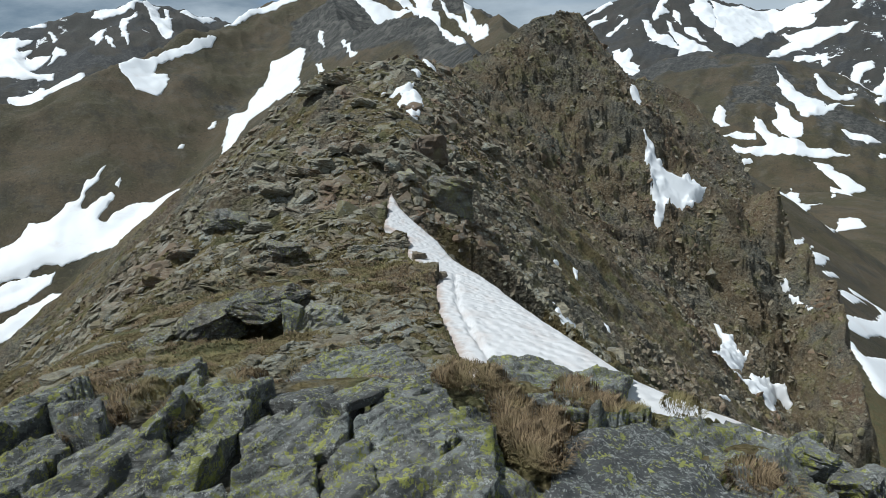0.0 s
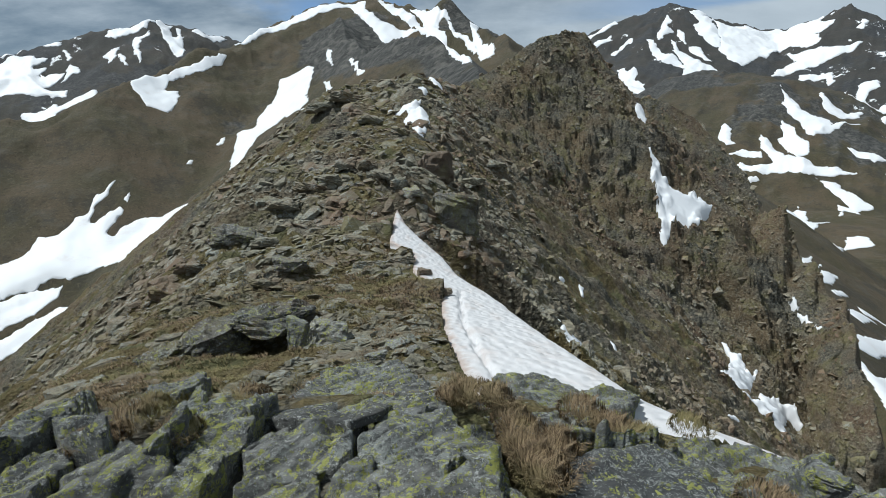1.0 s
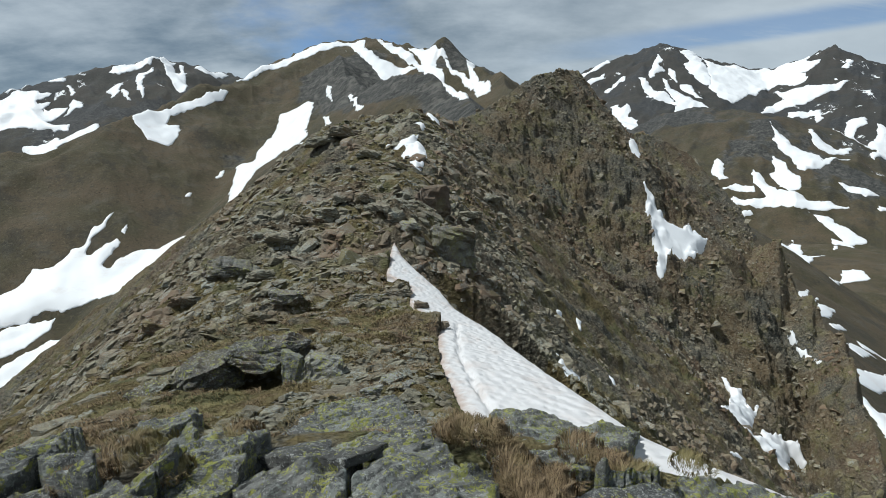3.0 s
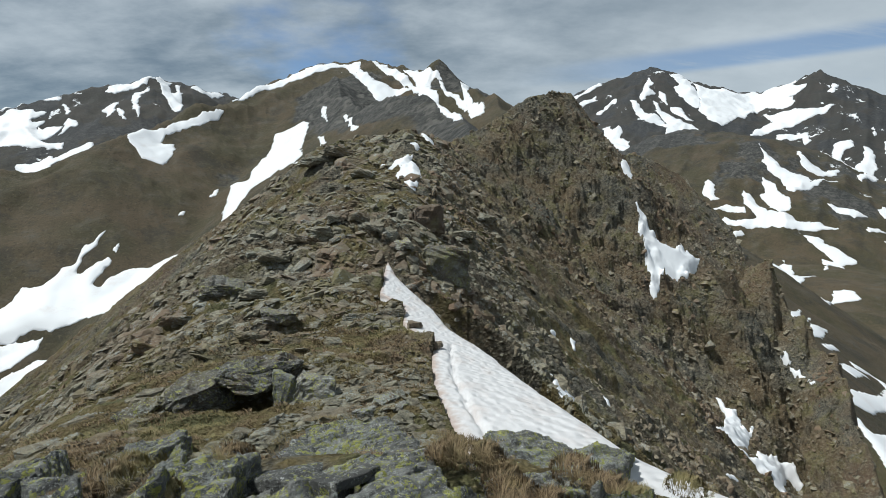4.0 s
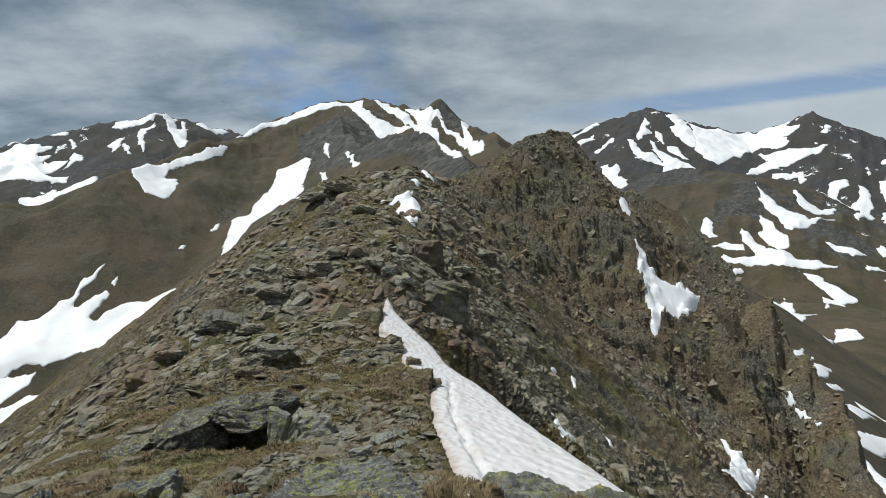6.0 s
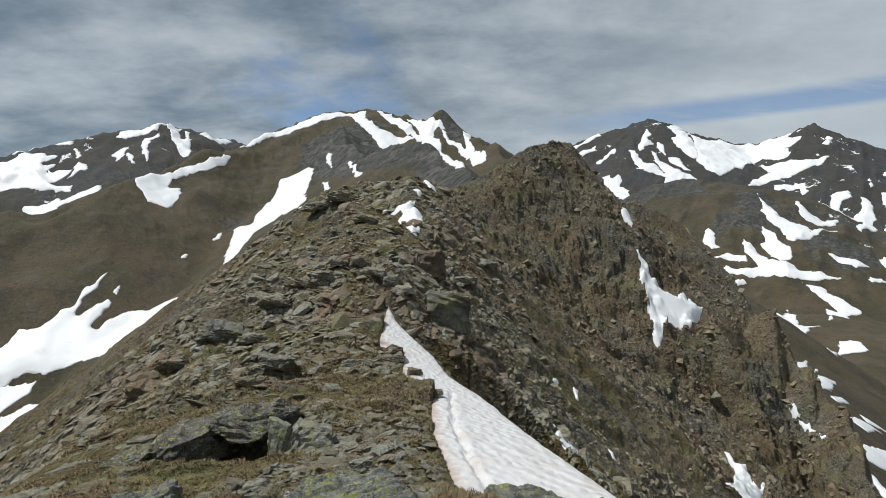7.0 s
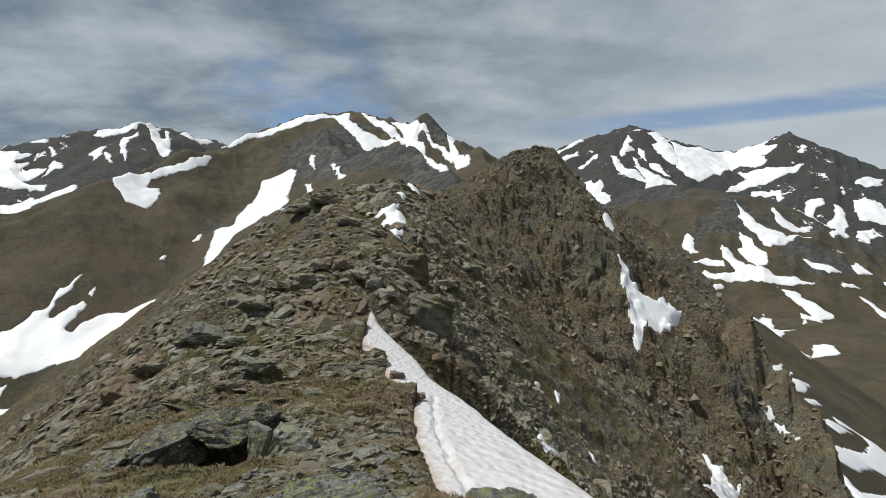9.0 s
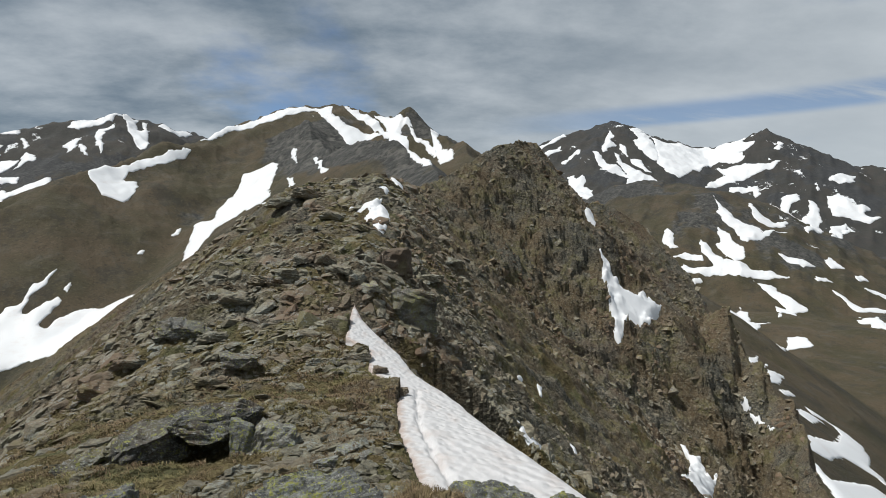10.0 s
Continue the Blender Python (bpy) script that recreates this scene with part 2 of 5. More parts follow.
    n = a.bump(a.noise(34 * scale, 6, 0.7, (1, 1.5, 2.5)), 0.9, 0.02)
    n = a.bump(a.noise(6 * scale, 8, 0.72, (1, 1.7, 3.4), (0.3, 0.2, 0.6)), 0.85, 0.07, n)
    n = a.bump(crust, 0.3, 0.02, n)
    return a.done(color, a.ramp(grain, 0.3, 0.7, 0.62, 0.85), n)


def bank_material():
    a = Mat("dimpled_snow")
    rim = a.math("ADD", a.attr("rim"), a.math("MULTIPLY", a.math("SUBTRACT", a.noise(3, 6, 0.7), 0.5), 1.4))
    dirt = a.ramp(a.noise(1.1, 6, 0.65, (1.6, 0.6, 1)), 0.47, 0.75, 0.0, 0.5)
    color = a.mix(dirt, (0.56, 0.555, 0.56), (0.42, 0.34, 0.3))
    color = a.mix(a.ramp(rim, 0.45, 1.0, 0, 0.75), color, (0.34, 0.25, 0.2))
    n = a.bump(a.cells(6.5, "SMOOTH_F1", (1.0, 0.6, 1), (0, 0, 0.6)), 0.8, 0.075)
    n = a.bump(a.noise(30, 4, 0.6), 0.25, 0.02, n)
    return a.done(color, 0.5, n)


def straw_material():
    a = Mat("dry_grass")
    tint = a.geo.outputs["Random Per Island"]
    color = a.mix(tint, (0.06, 0.038, 0.022), (0.29, 0.215, 0.125))
    color = a.mix(a.ramp(a.noise(0.8, 4, 0.6), 0.46, 0.6, 0, 0.65), color, (0.22, 0.205, 0.085))
    return a.done(color, 0.7)


BANK_SNOW, STRAW = bank_material(), straw_material()
SCHIST = rock_material("lichen_schist", (0.06, 0.064, 0.066), (0.24, 0.245, 0.235), 0.16, 0.02)
BARE_SCHIST = rock_material("bare_slate", (0.04, 0.044, 0.048), (0.1, 0.105, 0.108), 0.02, -0.04)
LOOSE = rock_material("ridge_schist", (0.072, 0.068, 0.05), (0.33, 0.31, 0.225), -0.02, 0.0, 0.45)
LAYERED = rock_material("dark_layered_schist", (0.022, 0.022, 0.021), (0.115, 0.11, 0.098), 0.02, -0.03, 0.1, 1.6)
PALE = rock_material("pale_schist", (0.13, 0.13, 0.115), (0.26, 0.255, 0.23), 0.06, 0.04, 0.15)
RUSTY = rock_material("rusty_schist", (0.06, 0.045, 0.035), (0.13, 0.085, 0.055), -0.1, -0.08, 0.8)
CRAG_ROCK = rock_material("crag_schist", (0.068, 0.061, 0.045), (0.31, 0.28, 0.2), -0.03, -0.02, 0.6, 0.5)

# ---------------------------------------------------------------- the lie of the land: crest lines and flanks
NEAR_RIDGE = [
    (0, -60, -4), (0, -12, 0.2), (0.1, 0, 0), (-0.12, 3.35, -0.45),
    (0.07, 4.7, -1.4), (-0.87, 8.35, -2.26), (-1.12, 14.96, -3.22), (-2.4, 22.87, -3.31),
    (-3.07, 34.86, -1.64), (-2.03, 44.95, -0.19), (-3.77, 61.89, 5.19),
]
CRAG = [
    (-3.77, 61.89, 5.19), (1.64, 73.98, 4.49), (7.56, 79.64, 7.27), (14.53, 82.73, 11.94),
    (17.75, 84.15, 12.7), (20.44, 84.51, 12.42), (22.52, 85.01, 12.96), (24.67, 85.46, 11.12),
    (26.84, 85.85, 7.56), (29.53, 87.08, 5.07), (31.97, 87.27, 3.25), (34.56, 87.36, 2.92),
    (37.58, 87.19, 1.57), (40.21, 87.12, -0.47), (42.84, 86.97, -4.83), (44.55, 84.98, -10.13),
    (46.19, 82.96, -13.5), (46.75, 79.18, -15.0), (46.4, 74.71, -13.8), (46.08, 71.37, -12.0),
    (46.84, 69.67, -16.5), (47.01, 67.13, -18.96), (47.05, 64.65, -18.12), (47.76, 61.61, -22.1),
    (47.61, 57.9, -21.17), (45.0, 52.15, -23.0), (42.5, 49.12, -24.11), (41.32, 46.17, -25.46),
    (40.03, 43.29, -25.2), (38.43, 39.29, -26.97),
]
BUTTRESS = [
    (18.87, 82.88, 10.18), (21.89, 75.91, -0.32), (24.93, 69.68, -8.39), (27.42, 63.32, -15.89),
    (29.74, 57.79, -22.68),
]
LOWER_BUTTRESS = [
    (39.78, 69.41, -13.27), (35.29, 66.18, -12.39), (38.09, 58.73, -21.71), (40.51, 49.55, -32.16),
    (40.35, 41.66, -37.07),
]
MAIN = [
    (-385.2, 922.8, 109.6), (-362.8, 942.6, 118.2), (-313.1, 1033.6, 162.3), (-255.3, 1069.9, 189.1),
    (-168, 1087.1, 207.8), (-142.2, 1080.7, 210.5), (-75.5, 1047.3, 181.9), (-18.3, 1009.8, 170.9),
    (6.8, 990, 165.3), (25.8, 969.6, 157.9), (56.7, 898.2, 126.6), (75.5, 796.4, 93.2),
    (76.9, 695.8, 86.3), (78.5, 594.8, 60.8), (80.2, 442.8, 21.5), (45.1, 245.9, -5.4),
    (14, 120, -8),
]
PINNACLE = [
    (-3.4, 992, 179.3), (8, 990, 189.3), (19.1, 985.8, 176),
]
FORE_KNOLL = [
    (-186.4, 941.7, 150.5), (-154, 835.9, 102.1), (-90, 653.8, 66.7), (-40.9, 558.5, 72.5),
    (-10.8, 519.9, 67.3), (11.9, 449.8, 43.3), (19, 299.4, 21.6), (8.5, 159.8, 7.4),
]
LEFT_SPUR = [
    (-371.9, 928.3, 117.5), (-395.6, 808.4, 77.3), (-417.3, 705.9, 41), (-423.7, 678.6, 35.5),
    (-437.6, 657.7, 22.4), (-469.1, 623.2, 1.5), (-509.8, 590.4, -0.9), (-618.5, 507.4, -44),
    (-803.7, 405, -112.1),
]
FAR_LEFT = [
    (-2371.5, 1290.7, 75.7), (-2053.1, 1753.5, 143.7), (-1675.6, 1988, 191.9), (-1592.2, 2055.5, 238.4),
    (-1502.6, 2121.9, 274.3), (-1371.1, 2209.1, 318.4), (-1281.6, 2262.2, 344.8), (-1204.3, 2304.2, 379.5),
    (-1100.7, 2355.5, 339.8), (-1002.8, 2506.9, 329.6), (-801.5, 2787, 227.6),
]
FAR_RIGHT = [
    (203.3, 3193.5, 149.5), (583.9, 3247.9, 280.3), (830.4, 3297, 404), (1075.5, 3330.7, 513.5),
    (1339.4, 3233.6, 567.2), (1482.8, 3170.4, 492.6), (1841.9, 3208.9, 418.9), (1961.8, 3137.1, 420),
    (2062.3, 2827.9, 477.1), (2121.6, 2720.5, 362), (2191.7, 2599.2, 272.8), (2322, 2344.8, 230.2),
    (2553.7, 2090.1, 209.4), (2675.6, 1356.8, 109.8),
]
FAR_RIB = [
    (1254.6, 3213.7, 536.4), (1097.4, 2899.2, 361.5), (942.6, 2636.5, 210.5),
]
DOME = [
    (516.5, 1932.1, 86.3), (697.1, 1821.1, 55.2), (831, 1708.6, 99.8), (907.8, 1611.9, 89.6),
    (933.4, 1539, 44.9), (889.6, 1389.6, -38.3),
]
NEAR_FLANKS = [
    (6, 0.2, 0.7, 6, 0.2, 0.7),
    (4, 0.2, 0.7, 3, 0.15, 0.7),
    (3.2, 0.16, 0.6, 3, 0.1, 0.75),
    (4.5, 0.1, 0.7, 2.8, 0.15, 0.9),
    (4.6, 0.08, 0.7, 3.2, 0.09, 0.9),
    (6.1, 0.12, 0.8, 3.1, 0.1, 0.95),
    (6.9, 0.12, 0.75, 2.1, 0.15, 0.85),
    (8.7, 0.08, 0.75, 1, 0.3, 0.82),
    (9.6, 0.09, 0.75, 1.5, 0.3, 0.85),
    (9.6, 0.1, 0.75, 1.5, 0.3, 0.85),
    (10, 0.14, 0.75, 2, 0.4, 0.9),
]
CRAG_FLANKS = [
    (8, 0.6, 0.9, 3, 0.6, 0.9),
    (20, 1.1, 0.9, 14, 0.9, 0.85),
    (20, 1.1, 0.9, 14, 0.9, 0.85),
] + [(30, 1.2, 1.1, 30, 1.25, 0.85)] * 5 + [(30, 1.5, 1.4, 40, 1.25, 0.95)] * 3 + [(30, 2.5, 1.8, 40, 1.25, 0.95)]
BUTTRESS_FLANKS = [(30, 1.15, 1, 30, 1.15, 1)]
LOWER_FLANKS = [(30, 2.5, 1.8, 30, 1.15, 1)]
FAR_RIDGES = [
    (MAIN, (1500, 0.62, 0.6, 1500, 0.6, 0.6)),
    (PINNACLE, (60, 1.1, 0.8, 60, 1.1, 0.8)),
    (FORE_KNOLL, (900, 0.75, 0.65, 900, 0.7, 0.65)),
    (LEFT_SPUR, (1500, 0.62, 0.6, 1500, 0.6, 0.6)),
    (FAR_LEFT, (2000, 0.6, 0.6, 2000, 0.62, 0.6)),
    (FAR_RIGHT, (2000, 0.6, 0.5, 2000, 0.55, 0.45)),
    (FAR_RIB, (2000, 0.5, 0.45, 2000, 0.5, 0.45)),
    (DOME, (140, 0.22, 0.5, 140, 0.22, 0.5)),
]
CRAG_TURN = [math.degrees(math.atan2(p[0], p[1])) for p in CRAG]
CRAG_LEVEL = [p[2] for p in CRAG]


# where old snow lies, as outlines in plan
SNOW_OUTLINES = {}
SNOW_OUTLINES["range_0"] = [(827, 3263), (918, 3264), (1026, 3321), (1006, 3243), (917, 3196), (840, 3199)]
SNOW_OUTLINES["range_1"] = [(794, 3058), (845, 3083), (937, 3137), (933, 3054), (859, 3046), (818, 3017)]
SNOW_OUTLINES["range_2"] = [(899, 2954), (969, 3009), (1020, 2993), (992, 2879), (968, 2984), (877, 2816)]
SNOW_OUTLINES["range_3"] = [(1106, 2884), (1158, 2973), (1241, 3112), (1233, 3027), (1187, 2961), (1206, 2920), (1139, 2868), (1091, 2811)]
SNOW_OUTLINES["range_4"] = [(1038, 2826), (1057, 2805), (1055, 2679), (1113, 2607), (1107, 2467), (1078, 2523), (1016, 2552), (1013, 2708)]
SNOW_OUTLINES["range_5"] = [(1161, 2824), (1155, 2712), (1167, 2607), (1214, 2562), (1238, 2474), (837, 1808), (1129, 2574), (1113, 2647)]
SNOW_OUTLINES["range_6"] = [(1232, 2947), (1242, 2878), (1205, 2720), (1258, 2696), (1240, 2555), (1221, 2579), (1205, 2682), (1198, 2779), (1220, 2896)]
SNOW_OUTLINES["range_7"] = [(1369, 3153), (1429, 3140), (1483, 3159), (1446, 3001), (1422, 2876), (1353, 2698), (1322, 2733), (1301, 2833), (1327, 2952), (1367, 2981), (1380, 3108)]
SNOW_OUTLINES["range_8"] = [(1528, 3175), (1567, 3101), (1710, 3164), (1890, 3150), (1976, 2999), (2009, 2947), (1887, 2784), (1910, 2726), (1858, 2695), (1812, 2695), (1753, 2558), (1742, 2633), (1719, 2722), (1700, 2758), (1573, 2662), (1498, 2614), (1365, 2506), (1333, 2561), (1340, 2671), (1422, 2876)]
SNOW_OUTLINES["range_9"] = [(1660, 2648), (1712, 2540), (1781, 2510), (1821, 2481), (1881, 2483), (1822, 2441), (1733, 2437), (1686, 2452), (1616, 2434), (1538, 2446), (1476, 2440), (1557, 2516), (1643, 2547)]
SNOW_OUTLINES["range_10"] = [(1039, 1676), (1577, 2416), (1620, 2351), (1679, 2347), (1629, 2259), (1596, 2241), (1617, 2304), (1562, 2346)]
SNOW_OUTLINES["range_11"] = [(1927, 2591), (2010, 2663), (2022, 2636), (1943, 2571)]
SNOW_OUTLINES["range_12"] = [(823, 2587), (852, 2586), (854, 2530), (901, 2602), (898, 2531), (863, 2452), (880, 2389), (639, 1730), (615, 1767), (593, 1814)]
SNOW_OUTLINES["range_13"] = [(893, 1440), (891, 1399), (893, 1361), (879, 1313), (893, 1275), (914, 1260), (914, 1249), (990, 1267), (899, 1227), (840, 1195), (831, 1214), (855, 1274), (845, 1309), (851, 1359), (868, 1368)]
SNOW_OUTLINES["range_14"] = [(999, 1432), (979, 1366), (986, 1352), (1002, 1327), (1060, 1350), (1018, 1305), (970, 1304), (956, 1319), (950, 1348)]
SNOW_OUTLINES["range_15"] = [(1111, 1487), (1674, 2175), (1745, 2183), (1719, 2116), (1672, 2119), (1640, 2083), (1157, 1451), (1645, 2011), (1700, 2049), (1741, 2111), (1767, 2093), (1708, 1997), (1184, 1429), (1147, 1459), (1129, 1473)]
SNOW_OUTLINES["range_16"] = [(1861, 2152), (1917, 2150), (1912, 2098), (1897, 2057), (1939, 2013), (1880, 1976), (1923, 1943), (1861, 1927), (1818, 1960), (1765, 1998)]
SNOW_OUTLINES["valley_0"] = [(1961, 2262), (2059, 2302), (2109, 2288), (2053, 2230), (1978, 2222)]
SNOW_OUTLINES["valley_1"] = [(1881, 2254), (1913, 2270), (1870, 2203), (1847, 2190)]
SNOW_OUTLINES["valley_2"] = [(1078, 1309), (1705, 1939), (1766, 1927), (1735, 1912), (1137, 1329), (1071, 1290)]
SNOW_OUTLINES["valley_3"] = [(1167, 1317), (1727, 1909), (1757, 1903), (1688, 1863), (1173, 1312)]
SNOW_OUTLINES["valley_4"] = [(754, 1256), (754, 1231), (756, 1204), (747, 1147), (788, 1126), (790, 1108), (827, 1093), (853, 1073), (795, 1075), (746, 1082), (736, 1106), (686, 1113), (657, 1132), (649, 1168), (668, 1178), (691, 1145), (721, 1144), (720, 1172), (731, 1221)]
SNOW_OUTLINES["valley_5"] = [(817, 1288), (827, 1267), (815, 1223), (822, 1186), (798, 1145), (766, 1135), (775, 1192), (777, 1232), (791, 1231)]
SNOW_OUTLINES["valley_6"] = [(702, 1333), (704, 1299), (688, 1274), (681, 1232), (661, 1233), (667, 1286)]
SNOW_OUTLINES["valley_7"] = [(655, 1208), (689, 1206), (715, 1188), (709, 1165), (682, 1192)]
SNOW_OUTLINES["valley_8"] = [(881, 1151), (904, 1133), (928, 1127), (939, 1103), (904, 1097), (889, 1122)]
SNOW_OUTLINES["valley_9"] = [(991, 1143), (1020, 1153), (1010, 1125), (1007, 1099), (972, 1097)]
SNOW_OUTLINES["valley_10"] = [(639, 1100), (666, 1100), (667, 1092), (645, 1087)]
SNOW_OUTLINES["valley_11"] = [(777, 1059), (800, 1054), (799, 1034), (807, 1012), (814, 993), (820, 967), (776, 962), (777, 987), (774, 1018), (773, 1044)]
SNOW_OUTLINES["valley_12"] = [(762, 983), (778, 972), (783, 959), (665, 852)]
SNOW_OUTLINES["valley_13"] = [(906, 1066), (933, 1065), (939, 1053), (902, 1048)]
SNOW_OUTLINES["valley_14"] = [(1012, 1082), (1032, 1078), (1038, 1062), (1009, 1060)]
SNOW_OUTLINES["valley_15"] = [(375, 568), (692, 996), (635, 889), (583, 797), (623, 821), (567, 771), (390, 558), (384, 561)]
SNOW_OUTLINES["valley_16"] = [(384, 493), (387, 491), (589, 732), (607, 737), (614, 723), (601, 698), (571, 686), (551, 683), (390, 488)]
SNOW_OUTLINES["valley_17"] = [(236, 330), (259, 350), (243, 325), (261, 342), (237, 315), (218, 297)]
SNOW_OUTLINES["valley_18"] = [(229, 304), (259, 332), (268, 335), (225, 286), (216, 280)]
SNOW_OUTLINES["valley_19"] = [(209, 264), (240, 295), (242, 292), (209, 259)]
SNOW_OUTLINES["valley_20"] = [(231, 273), (237, 268), (242, 264), (245, 261), (246, 261), (248, 258), (244, 246), (220, 217), (192, 189), (191, 181), (181, 171), (181, 176), (176, 178), (167, 175), (132, 145), (127, 145), (125, 146), (126, 150), (143, 167), (165, 185), (188, 201), (229, 243), (242, 264), (220, 252), (233, 272)]
SNOW_OUTLINES["valley_21"] = [(188, 226), (205, 238), (218, 242), (190, 218)]
SNOW_OUTLINES["valley_22"] = [(109, 124), (108, 120), (103, 112), (121, 125), (150, 147), (154, 143), (127, 114), (91, 86), (86, 88), (94, 101), (102, 114)]
SNOW_OUTLINES["valley_23"] = [(891, 929), (935, 932), (900, 873), (807, 782), (795, 800)]
SNOW_OUTLINES["valley_24"] = [(913, 1018), (925, 995), (939, 974), (997, 969), (986, 958), (918, 958), (914, 981)]
SNOW_OUTLINES["valley_25"] = [(991, 1033), (1003, 1017), (1026, 1000), (1043, 1017), (1013, 1035)]
SNOW_OUTLINES["west_0"] = [(-1657, 1940), (-1621, 1976), (-1566, 2016), (-1509, 1985), (-1476, 1998), (-1488, 1941), (-1501, 1917), (-1473, 1934), (-1454, 1952), (-1453, 1893), (-1425, 1925), (-1368, 1919), (-1380, 1877), (-1387, 1830), (-1306, 1801), (-1285, 1813), (-1276, 1772), (-1327, 1775), (-1413, 1786), (-1476, 1792), (-1521, 1775)]
SNOW_OUTLINES["west_1"] = [(-1546, 2081), (-1494, 2104), (-1489, 2080), (-1533, 2078)]
SNOW_OUTLINES["west_2"] = [(-1657, 1994), (-1621, 2031), (-1552, 2073), (-1558, 2067), (-1619, 2028), (-1635, 1988)]
SNOW_OUTLINES["west_3"] = [(-1445, 2049), (-1416, 2029), (-1365, 1963), (-1339, 1946), (-1316, 1921), (-1343, 1883), (-1361, 1878), (-1355, 1916), (-1374, 1960)]
SNOW_OUTLINES["west_4"] = [(-1350, 2149), (-1354, 2195), (-1314, 2228), (-1263, 2269), (-1213, 2296), (-1214, 2224), (-1249, 2199), (-1282, 2173), (-1304, 2151)]
SNOW_OUTLINES["west_5"] = [(-1225, 2113), (-1235, 2165), (-1197, 2168), (-1203, 2225), (-1177, 2162), (-1199, 2142), (-1183, 2086), (-1123, 1994), (-1116, 1966), (-1174, 2043)]
SNOW_OUTLINES["west_6"] = [(-1209, 2298), (-1198, 2311), (-1158, 2330), (-1166, 2310), (-1111, 2233), (-1139, 2316), (-1124, 2327), (-1073, 2230), (-1018, 2103), (-1020, 2060), (-1076, 2127), (-1123, 2175), (-1163, 2233)]
SNOW_OUTLINES["west_7"] = [(-938, 1985), (-917, 1995), (-489, 1076), (-477, 1082), (-489, 1076), (-926, 1990)]
SNOW_OUTLINES["west_8"] = [(-1083, 2331), (-1065, 2375), (-1019, 2450), (-988, 2458), (-1002, 2409), (-1026, 2315)]
SNOW_OUTLINES["west_9"] = [(-1289, 2023), (-1280, 2070), (-1255, 2086), (-1234, 2020), (-1224, 1953), (-1264, 2006)]
SNOW_OUTLINES["west_10"] = [(-1225, 2026), (-1186, 1997), (-1158, 1964), (-1176, 1958)]
SNOW_OUTLINES["spur"] = [(-937, 1130), (-1381, 1699), (-1307, 1708), (-1297, 1734), (-1245, 1728), (-1234, 1754), (-1215, 1783), (-1190, 1805), (-822, 1216), (-836, 1206), (-846, 1200), (-1240, 1706), (-1257, 1679), (-863, 1187), (-880, 1175), (-901, 1159), (-917, 1146)]
SNOW_OUTLINES["shoulder"] = [(-564, 937), (-405, 737), (-396, 751), (-389, 788), (-371, 826), (-358, 859), (-348, 869), (-352, 845), (-363, 805), (-379, 768), (-387, 741), (-390, 724), (-370, 731), (-360, 710), (-358, 677), (-370, 678), (-386, 674), (-397, 687), (-407, 692)]
SNOW_OUTLINES["summit_cap"] = [(-359, 927), (-352, 958), (-326, 992), (-294, 1034), (-256, 1064), (-210, 1068), (-154, 1079), (-152, 1030), (-123, 976), (-96, 967), (-63, 945), (-43, 928), (-67, 936), (-62, 710), (-108, 907), (-125, 952), (-152, 987), (-185, 1057), (-206, 1043), (-246, 1020), (-287, 1008), (-312, 982), (-336, 958), (-350, 940)]
SNOW_OUTLINES["summit_a"] = [(-136, 1076), (-104, 1054), (-73, 1024), (-61, 1001), (-43, 960), (-20, 907), (-32, 910), (-52, 938), (-74, 985), (-102, 1028), (-121, 1053)]
SNOW_OUTLINES["summit_b"] = [(-71, 1031), (-45, 1022), (-11, 971), (5, 954), (10, 943), (-6, 950), (-13, 946), (-10, 908), (4, 880), (-15, 668), (-37, 957), (-49, 985), (-65, 1022)]
SNOW_OUTLINES["summit_c"] = [(1, 948), (10, 935), (19, 882), (33, 867), (46, 845), (48, 737), (50, 612), (44, 687), (41, 825), (28, 862), (14, 879)]
SNOW_OUTLINES["summit_d"] = [(41, 958), (52, 951), (57, 960), (49, 859), (55, 835), (56, 725), (60, 727), (63, 698), (54, 617), (47, 616), (48, 800), (42, 860)]
SNOW_OUTLINES["summit_e"] = [(-1, 480), (6, 604), (13, 604), (16, 604), (18, 401), (18, 374), (13, 386), (7, 452), (2, 465)]
SNOW_OUTLINES["rib_a"] = [(-191, 871), (-178, 844), (-168, 784), (-144, 704), (-158, 738), (-177, 805)]
SNOW_OUTLINES["rib_b"] = [(-126, 701), (-116, 679), (-93, 573), (-80, 533), (-84, 528), (-100, 588)]
SNOW_OUTLINES["rib_c"] = [(-144, 630), (-137, 618), (-125, 581), (-130, 576)]
SNOW_OUTLINES["flank_band"] = [(-240, 839), (-217, 839), (-202, 828), (-183, 724), (-178, 675), (-156, 594), (-164, 583), (-146, 564), (-192, 621), (-204, 605), (-223, 611), (-214, 556), (-209, 524), (-189, 463), (-200, 471), (-254, 604), (-260, 638), (-271, 671), (-237, 650), (-249, 695), (-255, 745), (-256, 803), (-258, 837)]
